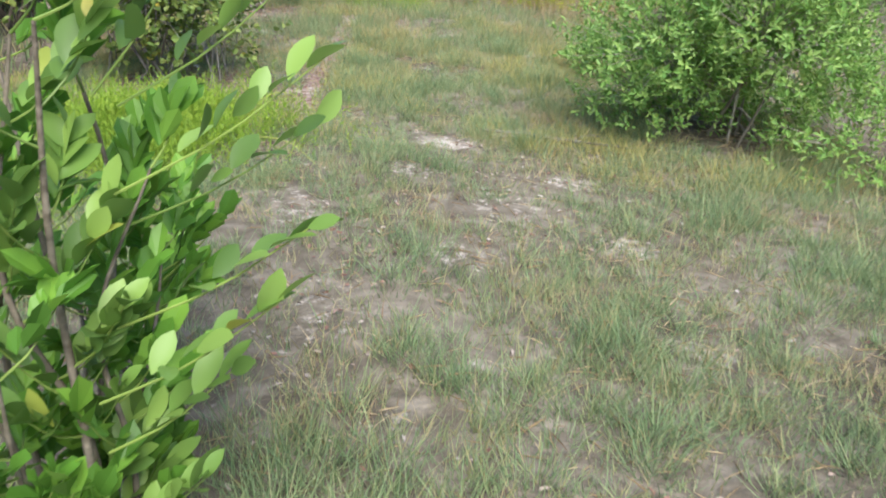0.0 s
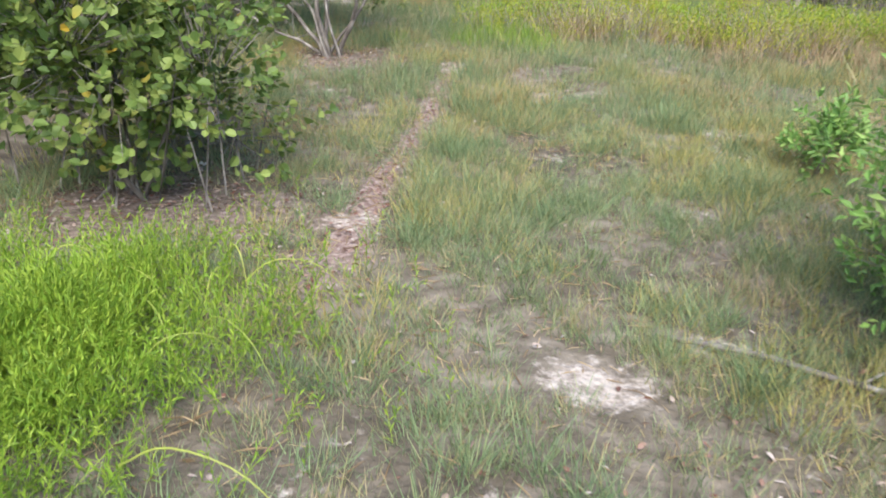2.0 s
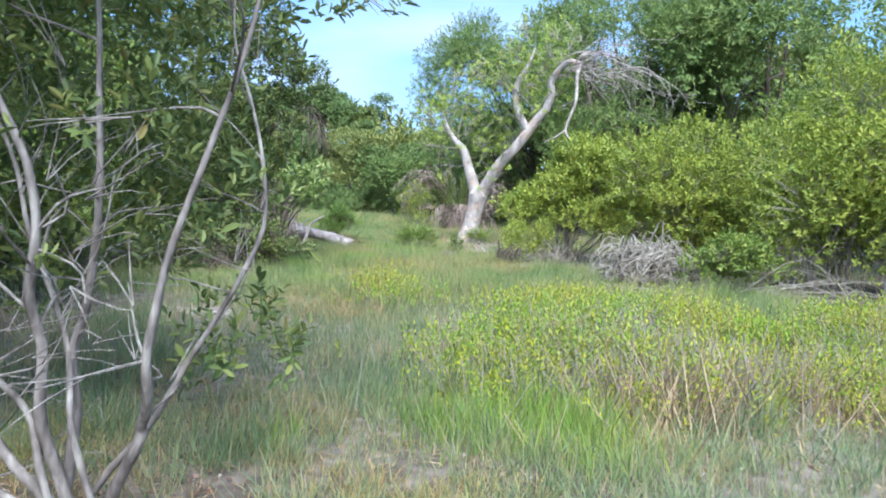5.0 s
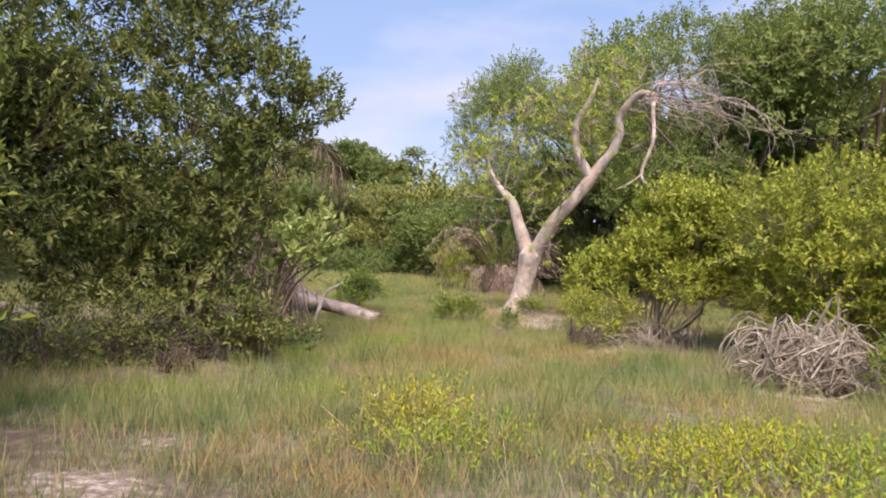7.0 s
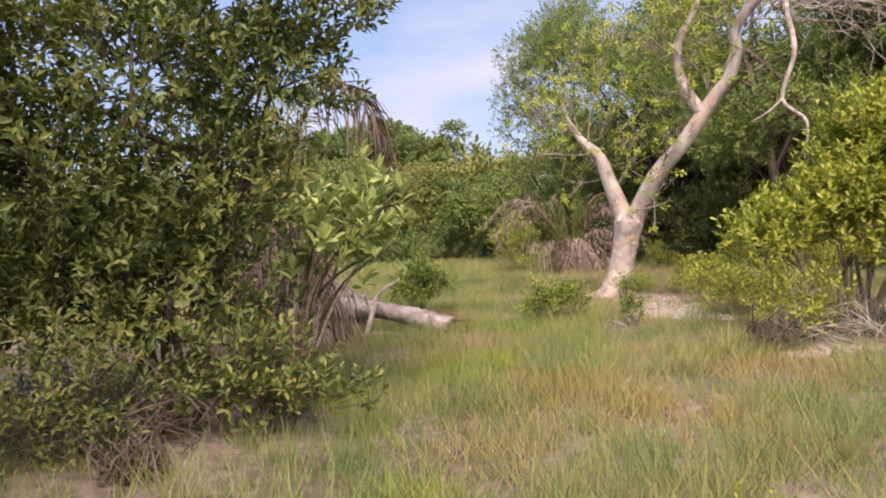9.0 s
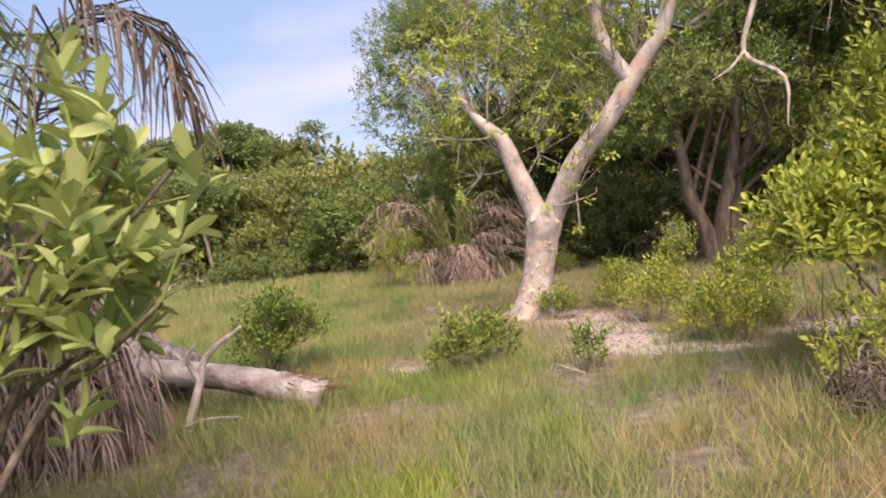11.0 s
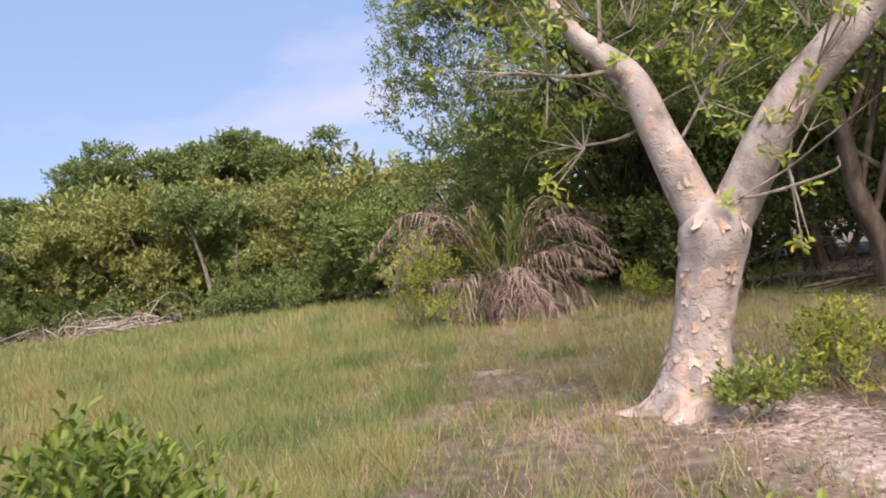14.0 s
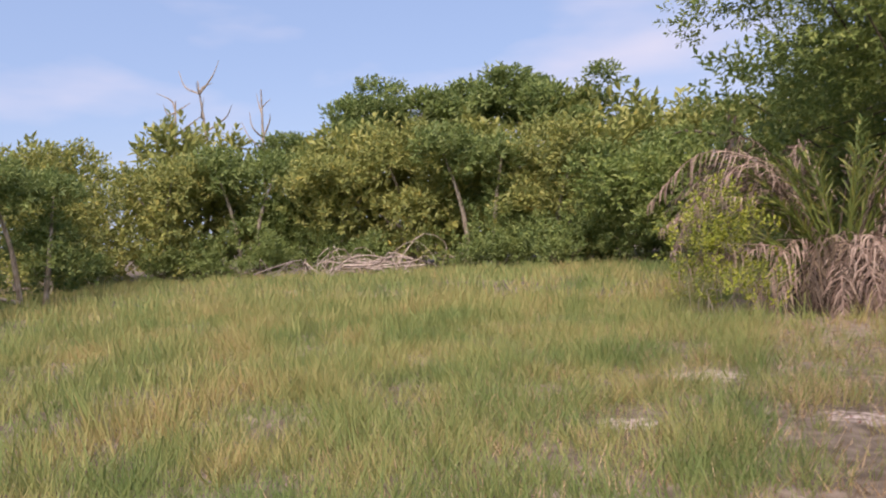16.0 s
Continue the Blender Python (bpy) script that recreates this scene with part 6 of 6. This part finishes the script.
_r = np.random.default_rng(191)
forest_tree(0.3, 41.0, 8.6, 3.0, cloud_lobes(_r, -1.6, 38.8, 2.4, 1.2, 3.4, 8.3, 20, 1.15) + [(-4.5, 38.7, 4.7, 0.7, 0.8, 0.5), (-4.6, 38.7, 5.5, 0.75, 0.8, 0.55), (-4.2, 38.9, 6.2, 0.8, 0.7, 0.5), (-3.7, 38.7, 5.1, 0.7, 0.8, 0.6)], 192, "large dark-green tree spreading over the dry palm", 3, n=7500, length=0.105, width=0.038)
forest_tree(2.3, 33.4, 8.6, 3.0, cloud_lobes(_r, 2.6, 33.6, 2.8, 1.5, 3.0, 8.4, 26, 1.0) + [(0.7, 33.0, 3.1, 0.8, 0.7, 0.55), (3.7, 32.5, 2.7, 0.8, 0.7, 0.5), (4.6, 32.6, 3.2, 0.9, 0.7, 0.6), (1.6, 32.2, 3.7, 0.9, 0.7, 0.5), (2.9, 32.0, 3.6, 0.8, 0.6, 0.5)], 193, "large dark-green tree with forked brown trunks", 3, n=6500, length=0.11, width=0.045, girth=1.05,
            forks=([(2.15, 33.5, -0.1), (2.05, 33.45, 0.8), (1.75, 33.4, 1.6), (1.65, 33.4, 2.6), (1.3, 33.5, 4.6), (0.9, 33.6, 6.2)], [(2.3, 33.45, -0.1), (2.35, 33.4, 0.9), (2.6, 33.35, 1.9), (2.8, 33.3, 2.9), (3.0, 33.4, 4.6), (3.1, 33.6, 6.4)], [(2.55, 33.6, -0.1), (2.7, 33.6, 1.0), (2.9, 33.7, 2.0), (3.5, 33.7, 3.0), (4.3, 33.8, 4.4), (4.8, 33.8, 5.6)]))
forest_tree(6.5, 33.0, 9.0, 3.0, cloud_lobes(_r, 6.5, 33.0, 2.8, 2.0, 2.5, 9.0, 22, 1.2), 194, "large dark-green tree in the wood", 2, n=3600, length=0.16, width=0.07)
forest_tree(4.0, 40.0, 9.6, 3.4, cloud_lobes(_r, 3.6, 40.0, 3.6, 1.8, 1.0, 9.3, 30, 1.35), 195, "large dark-green tree in the wood", 2, n=3000, length=0.18, width=0.08)
forest_tree(9.5, 29.0, 8.0, 3.0, cloud_lobes(_r, 9.5, 29.0, 2.8, 2.4, 1.5, 7.6, 22, 1.3), 196, "large dark-green tree in the wood", 2, n=3000, length=0.18, width=0.08)
forest_tree(9.0, 22.5, 6.4, 3.0, cloud_lobes(_r, 9.0, 22.5, 2.4, 2.4, 1.2, 6.0, 18, 1.2), 197, "green tree in the wood", 2, n=2600, length=0.18, width=0.08)
forest_tree(0.2, 43.5, 7.0, 3.0, cloud_lobes(_r, -0.5, 43.5, 3.5, 1.5, 0.6, 6.5, 24, 1.3), 198, "dark-green tree in the wood", 2, n=3000, length=0.18, width=0.08)
forest_tree(-5.0, 46.5, 5.2, 3.0, cloud_lobes(_r, -5.4, 47.2, 2.4, 1.2, 0.9, 3.0, 14, 1.1), 199, "green tree at the edge of the wood", 2, n=2400, length=0.18, width=0.08)
# low undergrowth under those trees; its dark leaf colour stands in for deep shade
for i, (x, y, rx, h) in enumerate(((1.2, 37.5, 2.0, 2.4), (4.2, 36.4, 2.2, 2.6), (7.2, 35.8, 2.0, 2.6), (-0.6, 40.5, 2.0, 2.4), (4.6, 32.0, 1.2, 1.2), (7.6, 29.8, 1.8, 2.0))):
    bush("bush", x, y, rx, 1.2, h, M_LEAF_DARK, "undergrowth beneath the trees, leaf colour darkened for shade", n=1100, k=7, length=0.13, width=0.06, twig=0.24, fine=False, seed=210 + i, m=12, low=0.03, stems=6, stem_r=0.03, bark=M_BARK_DARK)

# ---- far thicket round the clearing ----
def far_kind(seed, h, rx, mat, label, n=1150, plume=False, size=0.195):
    rng = np.random.default_rng(seed)
    lobes = cloud_lobes(rng, 0, 300, rx * 0.75, rx * 0.4, 0.1 * h if not plume else 0.55 * h, 0.86 * h, 15 if not plume else 13, rx * (0.36 if not plume else 0.23))
    top = thing("tree", 0, 300, label, "tree", "trees of the thicket round the clearing", z=0)
    for i in range(3):
        lb = lobes[i * 3]
        sp = Soup()
        tube(sp, [(rng.normal(0, 0.3), 300, -0.1), (lb[0] * 0.5, 300 + rng.normal(0, 0.2), lb[2] * 0.5), lb[:3]], [0.10, 0.08, 0.03], 7, 10, rough=0.05)
        part("trunk", sp, M_BARK_GREY, top, smooth=True)
    pos, t = lobed(rng, lobes, n, 0.45, -0.5, 0.5)
    pos[:, 2] = np.maximum(pos[:, 2], 0.1)
    sp = Soup()
    sprigs(sp, pos, t, 7, size, size * 0.45, size * 1.9, rng, False, 0.6, (1.2, 0.5))
    part("crown", sp, mat, top)
    return top


_kinds = [far_kind(301, 4.8, 2.6, M_LEAF_FAR, "rounded olive-green mangrove tree in the thicket"),
          far_kind(302, 4.2, 2.8, M_LEAF_FAR, "rounded olive-green mangrove tree in the thicket"),
          far_kind(303, 5.4, 2.4, M_LEAF_FAR_B, "rounded mid-green mangrove tree in the thicket"),
          far_kind(304, 8.0, 2.6, M_LEAF_FAR_B, "taller tree with tufted crown above the thicket", 1100, True),
          far_kind(306, 1.7, 2.1, M_LEAF_FAR_B, "low green mangrove bush at the foot of the thicket", 900, False, 0.15),
          far_kind(305, 4.8, 2.7, M_LEAF_FAR, "olive-green thicket tree behind the trail", 420, False, 0.36)]
_place = [(2, -7.8, 50.0, 0.86), (0, -10.2, 50.6, 1.0), (2, -13.2, 51.2, 0.95), (0, -16.0, 51.5, 0.98), (1, -19.0, 50.8, 1.05), (2, -22.2, 50.2, 1.0), (1, -25.0, 49.0, 1.0), (0, -28.0, 46.5, 1.0),
          (1, -24.0, 42.5, 0.85), (2, -20.5, 39.0, 0.72), (1, -22.0, 36.0, 0.8), (0, -19.0, 33.0, 0.85), (5, -18.0, 29.5, 0.85), (5, -16.5, 26.0, 0.8), (5, -14.5, 22.5, 0.85), (5, -12.5, 19.0, 0.9),
          (3, -11.2, 56.5, 1.2), (3, -14.0, 57.5, 1.25), (3, -17.0, 57.5, 1.2), (3, -20.0, 57.0, 1.12), (3, -23.5, 56.0, 1.0), (3, -7.5, 57.0, 0.85), (5, -7.0, 54.0, 1.0), (5, -10.5, 55.0, 1.15), (5, -14.0, 55.5, 1.2), (5, -18.0, 55.5, 1.15), (5, -22.5, 54.5, 1.05), (5, -27.0, 52.5, 1.2), (5, -32.0, 50.0, 1.2), (5, -34.0, 44.0, 1.1), (5, -30.0, 40.0, 1.0), (5, -27.0, 34.0, 1.0), (3, -26.0, 52.0, 0.72),
          # includes coarse trees added behind the wood to block sky through its gaps
          (1, -3.5, 53.0, 1.2), (5, 12.0, 24.0, 1.3), (5, 12.5, 18.0, 1.2), (5, 10.5, 12.0, 1.0), (5, 9.0, 6.0, 0.9), (5, 8.0, 0.0, 0.9), (5, 5.0, -6.0, 0.9), (5, -1.5, -8.5, 0.9), (5, -7.0, -5.0, 0.9), (5, -9.0, 1.0, 0.9), (5, -10.0, 7.0, 0.9), (5, -11.5, 12.5, 0.9), (5, 13.0, 36.0, 1.5), (5, 9.0, 42.0, 1.6), (5, 2.0, 46.5, 1.5), (5, 6.0, 46.0, 1.6), (5, -1.8, 49.0, 1.2), (5, 10.5, 37.5, 1.5), (5, 5.6, 42.5, 1.1), (5, -9.0, 52.6, 1.0), (5, -12.3, 53.2, 1.0), (5, -15.2, 53.4, 1.0), (5, -18.3, 53.2, 1.0), (5, -21.3, 52.6, 1.0), (5, -24.5, 51.6, 1.0), (4, -7.2, 48.8, 0.8), (4, -9.6, 49.0, 0.9), (4, -12.2, 49.6, 0.8), (4, -17.8, 49.8, 0.85), (4, -20.4, 49.2, 0.8), (4, -23.4, 47.8, 0.8), (4, -26.4, 45.8, 0.8)]
for i, (k, x, y, s) in enumerate(_place):
    src = _kinds[k]
    m = Matrix.Translation((x, y, float(ground_z(x, y)))) @ Matrix.Rotation(1.9 * i, 4, "Z") @ Matrix.Diagonal((s, s, s * (0.93 + 0.05 * (i % 4)), 1))
    if src.location.y > 200:
        src.matrix_basis = m
    else:
        c = copy_thing(src, m)
        c.matrix_basis = m


def snag(x, y, h, seed):
    rng = np.random.default_rng(seed)
    top = thing("dead_tree", x, y, "bare grey dead tree standing above the thicket", "dead tree", "dead trees above the thicket")
    sp = Soup()
    c = tube(sp, [(x, y, 0), (x + rng.normal(0, 0.3), y, h * 0.5), (x + rng.normal(0, 0.4), y, h)], [0.16, 0.10, 0.03], 7, 16, rough=0.05)
    part("trunk", sp, M_BARK_GREY, top, smooth=True)
    sp = Soup()
    for i in range(8):
        p = c[rng.integers(8, 15)]
        e = p + np.array((rng.normal(0, 1.0), rng.normal(0, 0.4), rng.uniform(0.3, 1.6)))
        tube(sp, [p, (p + e) / 2 + rng.normal(0, 0.2, 3), e], [0.05, 0.035, 0.012], 5, 8)
    part("branchwork", sp, M_BARK_GREY, top)


snag(-30.5, 56.0, 8.6, 401)
snag(-28.6, 56.0, 9.4, 402)
snag(-26.4, 57.0, 8.8, 403)
snag(-36.0, 50.0, 6.6, 404)
